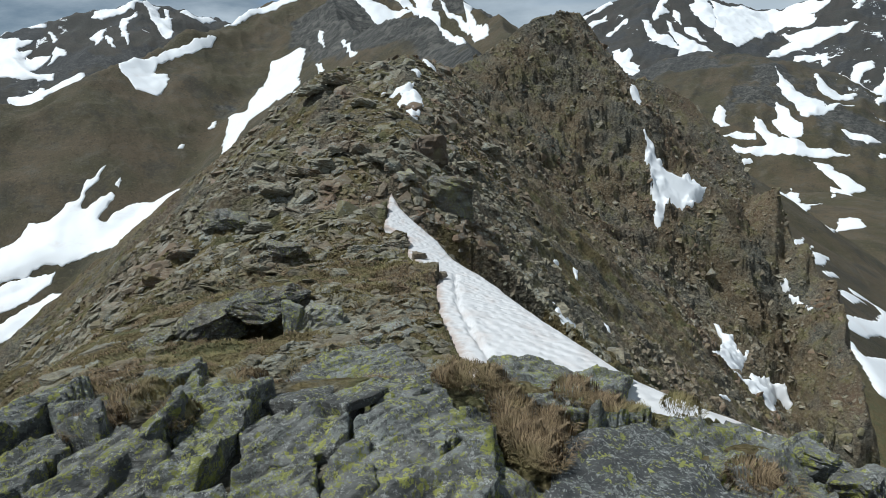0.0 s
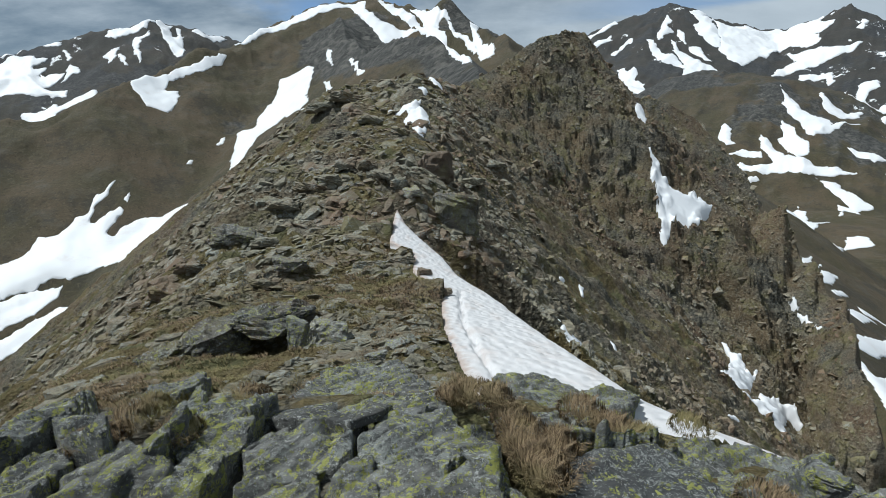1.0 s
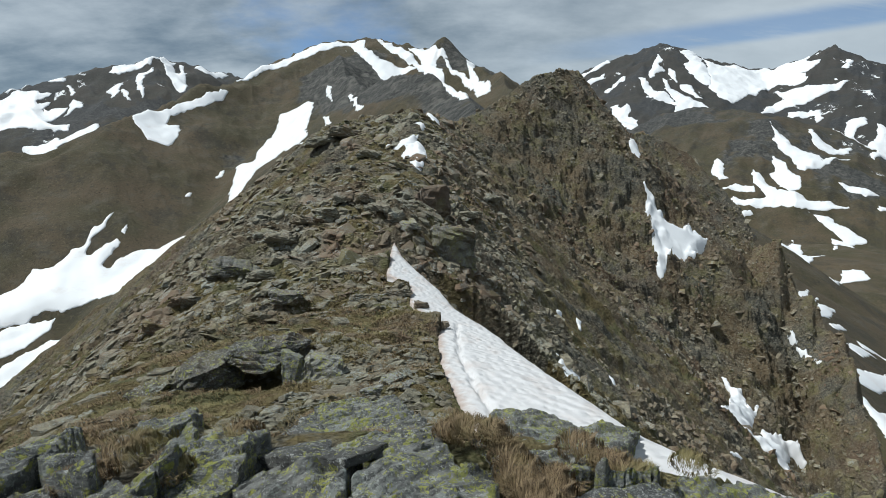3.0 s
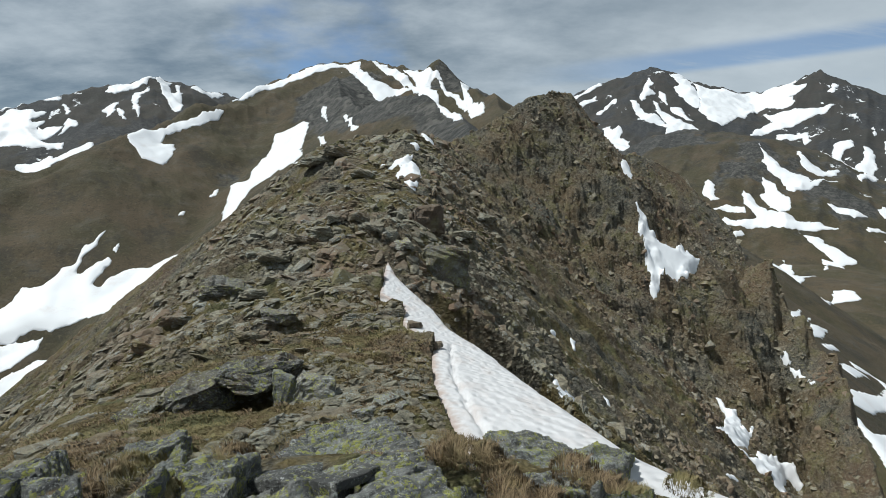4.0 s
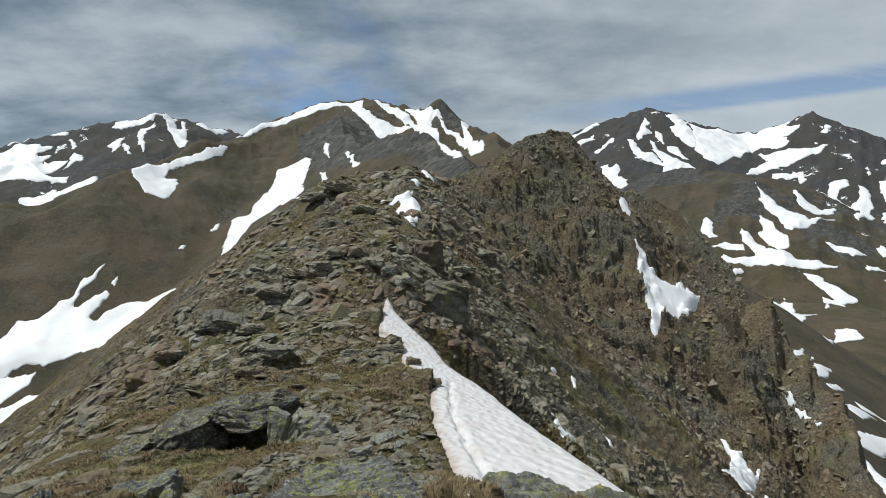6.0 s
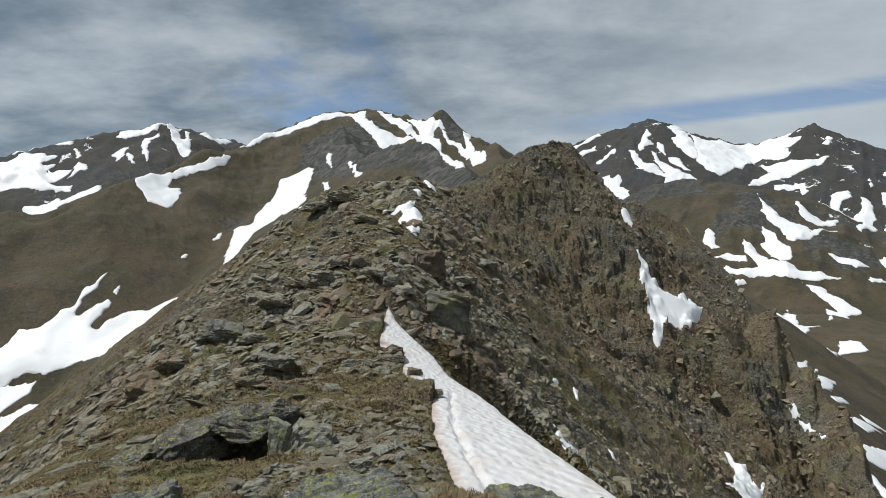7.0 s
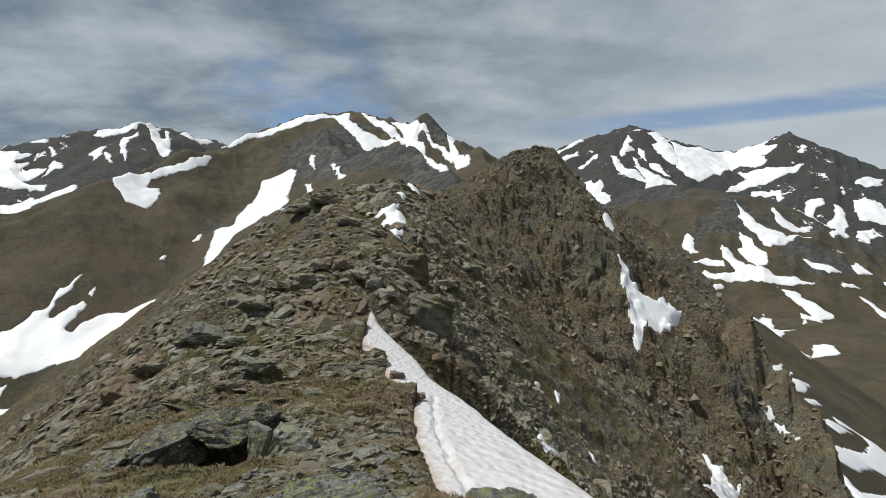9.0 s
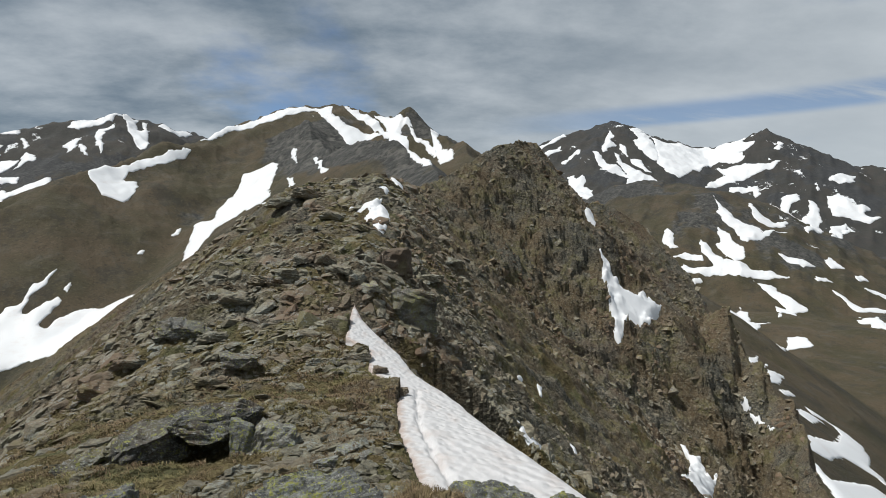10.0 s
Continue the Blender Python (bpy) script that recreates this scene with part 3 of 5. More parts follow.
SNOW_OUTLINES["bowl"] = [(-412, 385), (-392, 417), (-375, 432), (-374, 444), (-375, 450), (-363, 451), (-354, 464), (-355, 473), (-348, 482), (-351, 499), (-348, 522), (-347, 530), (-343, 509), (-345, 490), (-342, 474), (-338, 471), (-332, 479), (-327, 496), (-323, 498), (-319, 487), (-321, 473), (-319, 461), (-315, 462), (-311, 477), (-306, 487), (-294, 495), (-286, 500), (-239, 455), (-226, 460), (-212, 452), (-203, 462), (-216, 512), (-188, 455), (-197, 442), (-204, 427), (-219, 423), (-229, 409), (-240, 401), (-253, 398), (-274, 406), (-307, 429), (-318, 420), (-327, 413), (-338, 412), (-347, 407), (-352, 401), (-368, 389), (-393, 364)]
SNOW_OUTLINES["bowl_tooth"] = [(-325, 505), (-328, 516), (-327, 523), (-324, 514), (-322, 504)]
SNOW_OUTLINES["bowl_strip"] = [(-390, 361), (-367, 387), (-352, 401), (-338, 405), (-329, 408), (-327, 400), (-332, 392), (-338, 382), (-352, 368), (-374, 343)]
SNOW_OUTLINES["bowl_tail"] = [(-370, 339), (-347, 362), (-334, 377), (-322, 390), (-308, 395), (-292, 400), (-268, 388), (-253, 367), (-271, 364), (-292, 362), (-304, 360), (-320, 359), (-337, 350), (-359, 327)]
SNOW_OUTLINES["fleck_a"] = [(-288, 648), (-288, 667), (-284, 672), (-283, 652)]
SNOW_OUTLINES["fleck_b"] = [(-305, 596), (-304, 604), (-302, 609), (-301, 601)]
SNOW_OUTLINES["near_knob_a"] = [(-3.4, 61.7), (-2.2, 65.8), (-1.4, 66.0), (-0.4, 65.4), (-1.0, 60.8), (-2.2, 65.8)]
SNOW_OUTLINES["near_knob_b"] = [(-3.2, 57.7), (-2.4, 58.4), (-1.8, 55.1), (-2.3, 54.8)]
SNOW_OUTLINES["near_knob_c"] = [(-5.5, 50.0), (-4.4, 50.2), (-3.4, 50.2), (-2.6, 52.8), (-2.5, 49.8), (-1.8, 47.7), (-1.5, 46.7), (-2.2, 43.9), (-3.1, 43.9), (-3.9, 47.3), (-3.6, 47.9), (-5.0, 50.0)]
SNOW_OUTLINES["near_knob_d"] = [(-2.8, 42.7), (-2.1, 43.0), (-1.6, 43.0), (-1.8, 42.3), (-2.3, 41.3)]
SNOW_OUTLINES["near_couloir"] = [(27.9, 71.8), (28.5, 71.2), (29.1, 71.0), (29.1, 70.4), (30.0, 69.5), (33.1, 69.8), (37.4, 71.1), (35.6, 68.6), (32.7, 65.1), (30.0, 64.8), (28.8, 64.2), (27.1, 61.8), (26.8, 62.5), (27.5, 64.2), (27.3, 66.1), (27.3, 68.7), (27.8, 70.2)]
SNOW_OUTLINES["near_gully"] = [(31.0, 53.1), (31.4, 52.9), (31.6, 52.0), (32.6, 51.8), (31.9, 49.5), (32.1, 49.0), (33.4, 50.0), (32.6, 48.7), (30.8, 46.7), (28.4, 42.6), (31.4, 45.8), (32.2, 47.1), (33.4, 47.3), (35.2, 48.0), (36.9, 48.1), (36.4, 46.0), (35.3, 46.8), (32.9, 43.8), (30.8, 40.6), (30.0, 41.1), (29.1, 41.8), (28.2, 42.4), (27.0, 43.2), (26.1, 43.8), (25.7, 44.0), (27.6, 45.5), (31.0, 51.1)]
SNOW_OUTLINES["near_tower"] = [(27.9, 78.7), (29.9, 81.5), (28.8, 76.0), (27.8, 74.8), (27.5, 76.5)]
SNOW_OUTLINES["near_rib_a"] = [(43.9, 60.6), (44.7, 59.2), (44.2, 56.5), (44.6, 56.0), (44.3, 58.2), (44.1, 59.9)]
SNOW_OUTLINES["near_rib_b"] = [(43.9, 61.5), (44.1, 61.0), (44.2, 60.3), (43.9, 60.8)]
SNOW_OUTLINES["near_scree_a"] = [(5.4, 23.7), (5.7, 23.8), (5.7, 22.1), (6.7, 21.9), (5.3, 19.4), (4.9, 19.7)]
SNOW_OUTLINES["near_scree_b"] = [(9.6, 27.8), (9.9, 27.8), (9.9, 26.9), (9.5, 26.8)]
SNOW_OUTLINES["near_scree_c"] = [(9.5, 34.9), (9.8, 34.9), (9.6, 34.0), (9.4, 34.0)]
SNOW_OUTLINES["near_scree_d"] = [(7.5, 32.7), (8.1, 33.8), (7.9, 33.0), (7.6, 32.6)]
SNOW_OUTLINES["near_scree_e"] = [(19.4, 31.5), (21.0, 33.0), (21.3, 32.6), (20.3, 32.0)]

# ---------------------------------------------------------------- plan of the outcrop, the snow bank and the larger rocks
OUTCROP = [(-3.2, 1), (-4.2, 2.2), (-3.32, 3.25), (-2.79, 3.41), (-3.04, 4.89), (-1.51, 3.53), (-0.87, 3.66), (-0.12, 3.36), (0.33, 4.23), (1.06, 3.94), (1.73, 4.22), (1.98, 3.84), (2.18, 3.26), (2.87, 3.54), (3.6, 2.6), (3.4, 1), (2, -1.2), (-2, -1.2)]
SNOW_BANK = [(-2.44, 24.1), (-2.38, 21.8), (-2.25, 20.1), (-2.16, 18.3), (-1.23, 17.3), (-1.07, 14.9), (-0.61, 13.2), (-0.1, 13.0), (-0.17, 11), (-0.11, 9), (-0.01, 7.5), (0.11, 6.65), (0.2, 5.7), (0.28, 5.3), (0.3, 4.2), (1.2, 3.7), (2.4, 3.3), (2.96, 3.4), (2.96, 3.59), (2.83, 3.93), (2.7, 4.25), (2.51, 4.77), (2.29, 5.47), (2.26, 5.79), (2.18, 6.96), (2, 8.45), (1.71, 10.58), (1.42, 12.57), (1.07, 13.91), (0.29, 15.77), (-0.18, 18.21), (-0.87, 19.86), (-1.52, 21.23), (-1.96, 22.27)]
OUTCROP_SLABS = {}
OUTCROP_SLABS["overhang"] = (0.2, [(0.21, 3.14), (0.55, 5.30), (1.30, 5.56), (1.30, 5.23), (2.07, 5.27), (2.14, 5.18), (1.00, 2.84), (0.75, 2.74), (0.52, 2.88), (0.33, 2.85)])
OUTCROP_SLABS["step"] = (0.15, [(1.36, 3.31), (1.69, 3.29), (1.52, 2.87), (1.18, 2.64), (0.91, 2.56), (1.03, 2.91)])
OUTCROP_SLABS["right"] = (0.1, [(0.95, 2.62), (1.21, 2.72), (1.57, 2.94), (2.18, 3.08), (2.35, 2.99), (2.70, 3.13), (2.01, 2.44), (1.59, 2.20), (1.35, 2.47), (1.24, 2.60)])
OUTCROP_SLABS["dark"] = (0.14, [(0.67, 2.28), (0.83, 2.43), (1.16, 2.52), (1.29, 2.39), (1.37, 2.14), (1.38, 1.96), (1.18, 1.67), (0.42, 1.59), (0.50, 1.88)])
OUTCROP_SLABS["corner"] = (0.08, [(1.53, 2.20), (2.02, 2.45), (2.11, 2.34), (1.78, 1.82), (1.26, 1.75)])
OUTCROP_SLABS["under_flake"] = (0.11, [(-1.53, 5.51), (-1.05, 5.74), (-0.60, 5.53), (-0.07, 3.26), (-0.09, 2.93), (-0.32, 2.86), (-0.56, 2.96), (-0.78, 3.09)])
OUTCROP_SLABS["brown"] = (0.13, [(-1.25, 3.08), (-1.54, 5.41), (-0.75, 3.03), (-0.55, 2.88), (-0.61, 2.64), (-0.91, 2.85)])
OUTCROP_SLABS["mid"] = (0.1, [(-0.50, 2.55), (-0.32, 2.86), (-0.07, 2.92), (0.04, 2.66), (-0.09, 2.45), (-0.03, 2.22), (-0.27, 2.26), (-0.43, 2.35)])
OUTCROP_SLABS["mid_low"] = (0.12, [(-0.41, 2.29), (-0.03, 2.17), (0.21, 2.23), (0.18, 1.94), (0.11, 1.57), (-0.30, 1.61)])
OUTCROP_SLABS["wedge"] = (0.15, [(-0.06, 2.36), (0.04, 2.54), (0.24, 2.65), (0.24, 2.30), (0.00, 2.18)])
OUTCROP_SLABS["west"] = (0.12, [(-1.29, 2.77), (-1.23, 3.07), (-0.91, 2.83), (-0.62, 2.65), (-0.60, 2.41), (-0.76, 2.33), (-0.97, 2.37), (-1.13, 2.46)])
OUTCROP_SLABS["west_low"] = (0.15, [(-1.09, 2.02), (-1.10, 2.38), (-0.75, 2.26), (-0.57, 1.62), (-0.98, 1.68)])
OUTCROP_SLABS["slot"] = (0.06, [(-0.57, 2.22), (-0.44, 2.35), (-0.33, 1.67), (-0.56, 1.71), (-0.61, 2.09)])
OUTCROP_SLABS["rib"] = (0.18, [(-1.95, 2.47), (-2.00, 3.24), (-3.04, 5.55), (-1.76, 3.18), (-1.63, 2.74), (-1.78, 2.44)])
OUTCROP_SLABS["rib_b"] = (0.14, [(-1.65, 2.81), (-1.74, 3.17), (-1.57, 3.28), (-1.32, 2.96), (-1.29, 2.74), (-1.31, 2.41), (-1.35, 2.00), (-1.50, 2.03), (-1.60, 2.46)])
OUTCROP_SLABS["shelf"] = (0.16, [(-2.93, 2.75), (-3.15, 3.09), (-5.08, 5.49), (-5.15, 6.04), (-4.80, 6.00), (-4.26, 5.35), (-2.81, 3.24), (-2.84, 2.92)])
OUTCROP_SLABS["shelf_b"] = (0.08, [(-2.81, 3.21), (-2.69, 3.35), (-3.75, 5.40), (-3.33, 5.28), (-2.14, 2.71), (-2.39, 2.76), (-2.64, 2.93)])
OUTCROP_SLABS["shelf_c"] = (0.16, [(-2.86, 2.68), (-2.73, 2.83), (-2.46, 2.75), (-2.31, 2.57), (-2.23, 2.25), (-2.39, 2.15)])
OUTCROP_SLABS["flake_b"] = (0.16, [(-2.15, 2.20), (-2.20, 2.47), (-2.04, 2.70), (-1.78, 2.42), (-1.84, 2.14), (-2.07, 2.06)])
OUTCROP_SLABS["flake_c"] = (0.12, [(-1.85, 2.38), (-1.80, 2.47), (-1.59, 2.43), (-1.54, 2.08), (-1.53, 2.01), (-1.82, 2.06)])
OUTCROP_SLABS["crown"] = (0.12, [(-3.90, 5.54), (-3.81, 6.26), (-3.45, 6.35), (-3.14, 5.86), (-3.23, 5.23)])
OUTCROP_SLABS["nook"] = (0.1, [(-1.62, 3.30), (-2.33, 5.15), (-1.26, 3.22), (-1.31, 2.91), (-1.47, 3.08)])
OUTCROP_SLABS["sill"] = (0.1, [(0.22, 2.32), (0.31, 2.10), (0.53, 2.02), (0.42, 1.63), (0.16, 1.60)])
OUTCROP_SLABS["foot"] = (0.1, [(-2.47, 2.22), (-2.26, 2.28), (-1.83, 2.06), (-1.52, 2.00), (-1.12, 1.97), (-0.99, 1.67), (-2.13, 1.84)])
LEANING_FLAKE = [(-0.58, 2.60), (-0.54, 3.06), (-0.36, 2.88), (-0.41, 2.77)]
SIDE_BLOCKS = [(2.75, 3.18), (2.35, 2.56), (2.22, 2.62), (2.71, 2.59), (2.36, 2.43)]
LARGE_ROCKS = [
    (-8.9, 20.88, 2.38), (-10.14, 19.3, 1.52), (-5.09, 15.67, 1.44), (-8.09, 24.71, 1.82), (-4.77, 30.73, 2.17),
    (-6.11, 30.8, 2.19), (-2.91, 28.55, 1.5), (-1.69, 25.34, 1.48), (0.22, 26.3, 3.22), (-0.84, 32.59, 2.85),
    (-3.66, 28.47, 1.5), (-1.01, 6.48, 0.47), (-0.83, 7.07, 0.5), (-0.53, 6.54, 0.27), (-10.32, 54.43, 3.87),
    (-12.61, 53.95, 3.87), (-6.53, 47.15, 2.77), (-5.73, 14.59, 0.91), (-10.61, 18.01, 1.7), (-7.2, 26.85, 1.94),
    (-6.8, 29.12, 1.74), (-7.68, 20.72, 1.54), (-3.54, 41.15, 1.92), (1.98, 37.05, 2.59), (4.61, 47.38, 2.77),
    (-2.63, 15.7, 0.93), (-1.51, 15.53, 0.91),
]
HOLLOW, LICHEN_ROCK = (-3.2, 7.85), (-2.12, 7.9)
TUSSOCKS = [(0.01, 3.10), (0.11, 3.21), (0.18, 3.01), (0.31, 2.96), (0.39, 2.81), (0.44, 2.68), (0.38, 2.50), (0.44, 2.39), (0.46, 2.23), (0.49, 2.16), (0.58, 2.36), (0.87, 2.97), (0.93, 2.86), (1.03, 2.81), (1.11, 2.72), (1.19, 2.70), (1.67, 3.10), (1.63, 2.19), (1.67, 2.14), (-1.48, 3.30), (-2.21, 5.17), (-2.38, 2.85), (-2.28, 2.93), (-2.23, 3.10), (-2.20, 3.33), (-1.68, 2.75), (-3.25, 5.26), (0.65, 2.62)]


# ---------------------------------------------------------------- terrain shape
def lattice(ix, iy, seed):
    h = (ix.astype(np.int64) * 374761393 + iy.astype(np.int64) * 668265263 + seed * 974634777) & 0xFFFFFFFF
    h = ((h ^ (h >> 13)) * 1274126177) & 0xFFFFFFFF
    return ((h ^ (h >> 16)) & 0xFFFFFF) / float(0x7FFFFF) - 1.0


def vnoise(x, y, seed=0):
    """Smooth value noise in -1..1."""
    ix, iy = np.floor(x), np.floor(y)
    fx, fy = x - ix, y - iy
    fx, fy = fx * fx * fx * (fx * (fx * 6 - 15) + 10), fy * fy * fy * (fy * (fy * 6 - 15) + 10)
    a, b = lattice(ix, iy, seed), lattice(ix + 1, iy, seed)
    c, d = lattice(ix, iy + 1, seed), lattice(ix + 1, iy + 1, seed)
    return (a + (b - a) * fx) * (1 - fy) + (c + (d - c) * fx) * fy


def fbm(x, y, octaves, seed=0, gain=0.5):
    s, amp = 0.0, 1.0
    for k in range(octaves):
        s = s + amp * vnoise(x * 0.8 + y * 0.6, y * 0.8 - x * 0.6, seed + k)
        x, y, amp = x * 2.03 + 11.3, y * 2.03 - 7.1, amp * gain
    return s


def ridged(x, y, octaves, seed=0, gain=0.5):
    s, amp = 0.0, 1.0
    for k in range(octaves):
        s = s + amp * (1 - 2 * np.abs(vnoise(x * 0.8 - y * 0.6, y * 0.8 + x * 0.6, seed + k)))
        x, y, amp = x * 2.1 + 3.7, y * 2.1 + 9.2, amp * gain
    return s


def smax(a, b, k):
    h = np.clip(0.5 + 0.5 * (a - b) / k, 0, 1)
    return b + (a - b) * h + k * h * (1 - h)


def soft(v):
    return np.logaddexp(0, v)


def tent(points, profiles, x, y, kink):
    """A ridge: a crest line in space with a flank on either side, each gentle to a brink and steep beyond."""
    best = np.full(x.shape, -1e9)
    for i in range(len(points) - 1):
        (ax, ay, az), (bx, by, bz) = points[i], points[i + 1]
        pa, pb = np.array(profiles[min(i, len(profiles) - 1)]), np.array(profiles[min(i + 1, len(profiles) - 1)])
        dx, dy = bx - ax, by - ay
        u = np.clip(((x - ax) * dx + (y - ay) * dy) / (dx * dx + dy * dy), 0, 1)
        ex, ey = x - ax - u * dx, y - ay - u * dy
        d = np.hypot(ex, ey)
        side = np.clip(0.5 + 1.5 * (dx * ey - dy * ex) / (np.hypot(dx, dy) * (d + 1e-6)), 0, 1)[..., None]
        p = (pa + (pb - pa) * u[..., None])
        w, s1, s2 = np.moveaxis(p[..., 0:3] * side + p[..., 3:6] * (1 - side), -1, 0)
        drop = s1 * d + (s2 - s1) * kink * (soft((d - w) / kink) - soft(-w / kink))
        best = np.maximum(best, az + (bz - az) * u - drop)
    return best


def outline_depth(outline, x, y):
    """Metres from the edge of an outline in plan, positive inside."""
    best, inside = np.full(x.shape, 1e9), np.zeros(x.shape, bool)
    for (ax, ay), (bx, by) in zip(outline, outline[1:] + outline[:1]):
        dx, dy = bx - ax, by - ay
        u = np.clip(((x - ax) * dx + (y - ay) * dy) / (dx * dx + dy * dy + 1e-9), 0, 1)
        best = np.minimum(best, np.hypot(x - ax - u * dx, y - ay - u * dy))
        if ay != by:
            inside ^= ((ay > y) != (by > y)) & (x < (bx - ax) * (y - ay) / (by - ay) + ax)
    return np.where(inside, best, -best)


def bank_level(x, y):
    """The smooth top of the snow bank, falling gently off the ridge."""
    return -0.148 + 0.0196 * x - 0.2705 * y - 0.0196 * x * y + 0.00199 * y * y + 0.0001 * y ** 3


def near_ridge(x, y):
    """The ridge underfoot: its crest runs ahead, and each flank is gentle to a brink and steep beyond."""
    line = np.array(NEAR_RIDGE)
    cx, cz = np.interp(y, line[:, 1], line[:, 0]), np.interp(y, line[:, 1], line[:, 2])
    flank = [np.interp(y, line[:, 1], np.array(NEAR_FLANKS)[:, k]) for k in range(6)]
    lateral = x - cx
    w, s1, s2 = (np.where(lateral < 0, flank[k], flank[k + 3]) for k in range(3))
    d = np.abs(lateral)
    k = 0.35 + 0.02 * np.abs(y)
    return cz - s1 * d - (s2 - s1) * k * (soft((d - w) / k) - soft(-w / k)) - 0.7 * np.maximum(y - line[-1, 1], 0)


def height(x, y):
    """The bare ground, and how rocky it is."""
    x, y = np.asarray(x, float), np.asarray(y, float)
    r = np.hypot(x, y) + 1.0
    wx = x + np.clip(r - 40, 0, 300) * 0.035 * fbm(x / 23, y / 23, 3, 91)
    wy = y + np.clip(r - 40, 0, 300) * 0.035 * fbm(x / 23, y / 23, 3, 97)
    near = near_ridge(x, y)
    crag = np.maximum(tent(CRAG, CRAG_FLANKS, wx, wy, 3.0), tent(BUTTRESS, BUTTRESS_FLANKS, wx, wy, 3.0))
    crag = np.maximum(crag, tent(LOWER_BUTTRESS, LOWER_FLANKS, wx, wy, 3.0))
    # the east wall falls away beyond the crag's edge
    edge = np.array(CRAG[14:])[::-1]
    crag = crag - 1.8 * np.maximum(0, wx - 0.6 + 0.9 * fbm(x / 5, y / 5, 3, 43) - np.interp(wy, edge[:, 1], edge[:, 0]))
    far = -205 + 26 * fbm(x / 330, y / 330, 5, 5) + np.clip(r - 900, 0, 4000) * 0.025
    low = far
    for points, flanks in FAR_RIDGES:
        far = smax(far, tent(points, [flanks], x + 0.012 * r * fbm(x / 140, y / 140, 2, 31), y, 30.0), 6.0)
    far = far + np.clip(r - 150, 0, 900) / 900 * np.clip((far - low) / 60, 0, 1) * (9 * ridged(x / 95, y / 95, 4, 61) - 3)
    z = smax(near, crag, 0.8)
    blend = np.clip((r - 60) / 60, 0, 1)
    z = smax(z, far, 1.0 + 3 * blend)
    # relief
    is_crag = np.clip((crag - np.maximum(near, far) + 1.5) / 3, 0, 1)
    is_near = np.clip((np.maximum(near, crag) - far) / 3 + 0.5, 0, 1)
    crag_top = np.interp(np.degrees(np.arctan2(x, y)), CRAG_TURN, CRAG_LEVEL)
    c = 0.94 * x + 0.34 * y
    s = -0.34 * x + 0.94 * y
    below = np.clip((crag_top - z) / 6, 0.25, 1)
    for name in ("near_couloir", "near_gully"):
        below = below * np.clip(1 - outline_depth(SNOW_OUTLINES[name], x, y) / 1.2, 0.08, 1)
    lean, bedding = 0.82 * c - 0.57 * z, 0.57 * c + 0.82 * z
    shift = 0.9 * fbm(x / 4, y / 4, 3, 87)
    blocks = 0.0
    for size, tall, amount, seed in ((4.6, 2.4, 0.75, 13), (2.1, 1.0, 0.5, 17), (0.95, 0.5, 0.26, 21)):
        u, w = lean / size + 0.8 * shift, bedding / tall + shift
        u = u + 0.5 * lattice(np.floor(w), np.floor(w) * 0, seed + 1)
        tilt = lattice(np.floor(u), np.floor(w), seed + 2) * (u - np.floor(u) - 0.5) + lattice(np.floor(u), np.floor(w), seed + 3) * (w - np.floor(w) - 0.5)
        blocks = blocks + amount * (lattice(np.floor(u), np.floor(w), seed) + 0.7 * tilt)
    z = z + is_crag * below * (0.8 * ridged(x / 11.0, y / 11.0, 3, 11, 0.5) + 0.7 * fbm(c / 7, s / 9, 3, 15) + blocks - 0.3)
    z = z + is_near * (1 - is_crag) * np.clip((r - 4) / 25, 0, 1) * 0.5 * ridged(c / 4.5, s / 2.2, 4, 23, 0.55)
    z = z - 0.5 * np.exp(-((x - HOLLOW[0]) / 0.62) ** 4 - ((y - HOLLOW[1] - 0.32) / 0.45) ** 4) + 0.4 * np.exp(-((x - HOLLOW[0]) / 1.5) ** 4 - ((y - HOLLOW[1] - 1.5) / 0.6) ** 4)
    bed = ridged(c / 1.3, s / 0.55, 3, 41, 0.6)
    z = z + is_near * (1 - is_crag) * np.clip(1.3 - r / 60, 0, 1) * np.clip((r - 1.0) / 4, 0.2, 1) * 0.07 * bed
    # the bed of the snow bank, and the drop beyond its outer edge
    inside = outline_depth(SNOW_BANK, x, y)
    close = (inside > -5) & (y > 3.2) & (y < 23)
    outer = x > np.interp(y, [3, 8, 14, 20, 24], [0.9, 0.9, 0.4, -1.4, -2.2])
    bed = bank_level(x, y) - np.where(inside > 0, 0.12, 0.1 - 0.85 * inside)
    z = np.where(close & ((inside > 0) | outer), np.minimum(z, bed), z)
    away = -tent([(px, py, 0) for px, py, pz in FORE_KNOLL], [(1, 1, 1, 1, 1, 1)], x, y, 1.0)
    outcrops = np.clip(1.5 - away / (14 + 0.05 * r), 0, 1) * (r > 120) + 0.45 * (r > 1300) + 0.5 * np.clip((x + 190) / 60, 0, 1) * (r > 850) * (r < 1300) * (x < 200)
    rock = np.clip(is_crag + is_near * (0.3 + 0.4 * np.clip((r - 15) / 18, 0, 1) + 0.45 * fbm(x / 3.1, y / 3.1, 4, 71)) + (1 - is_near) * np.clip(outcrops + 0.02 + 0.38 * fbm(x / 120, y / 120, 4, 75), 0, 1), 0, 1)
    return z, rock


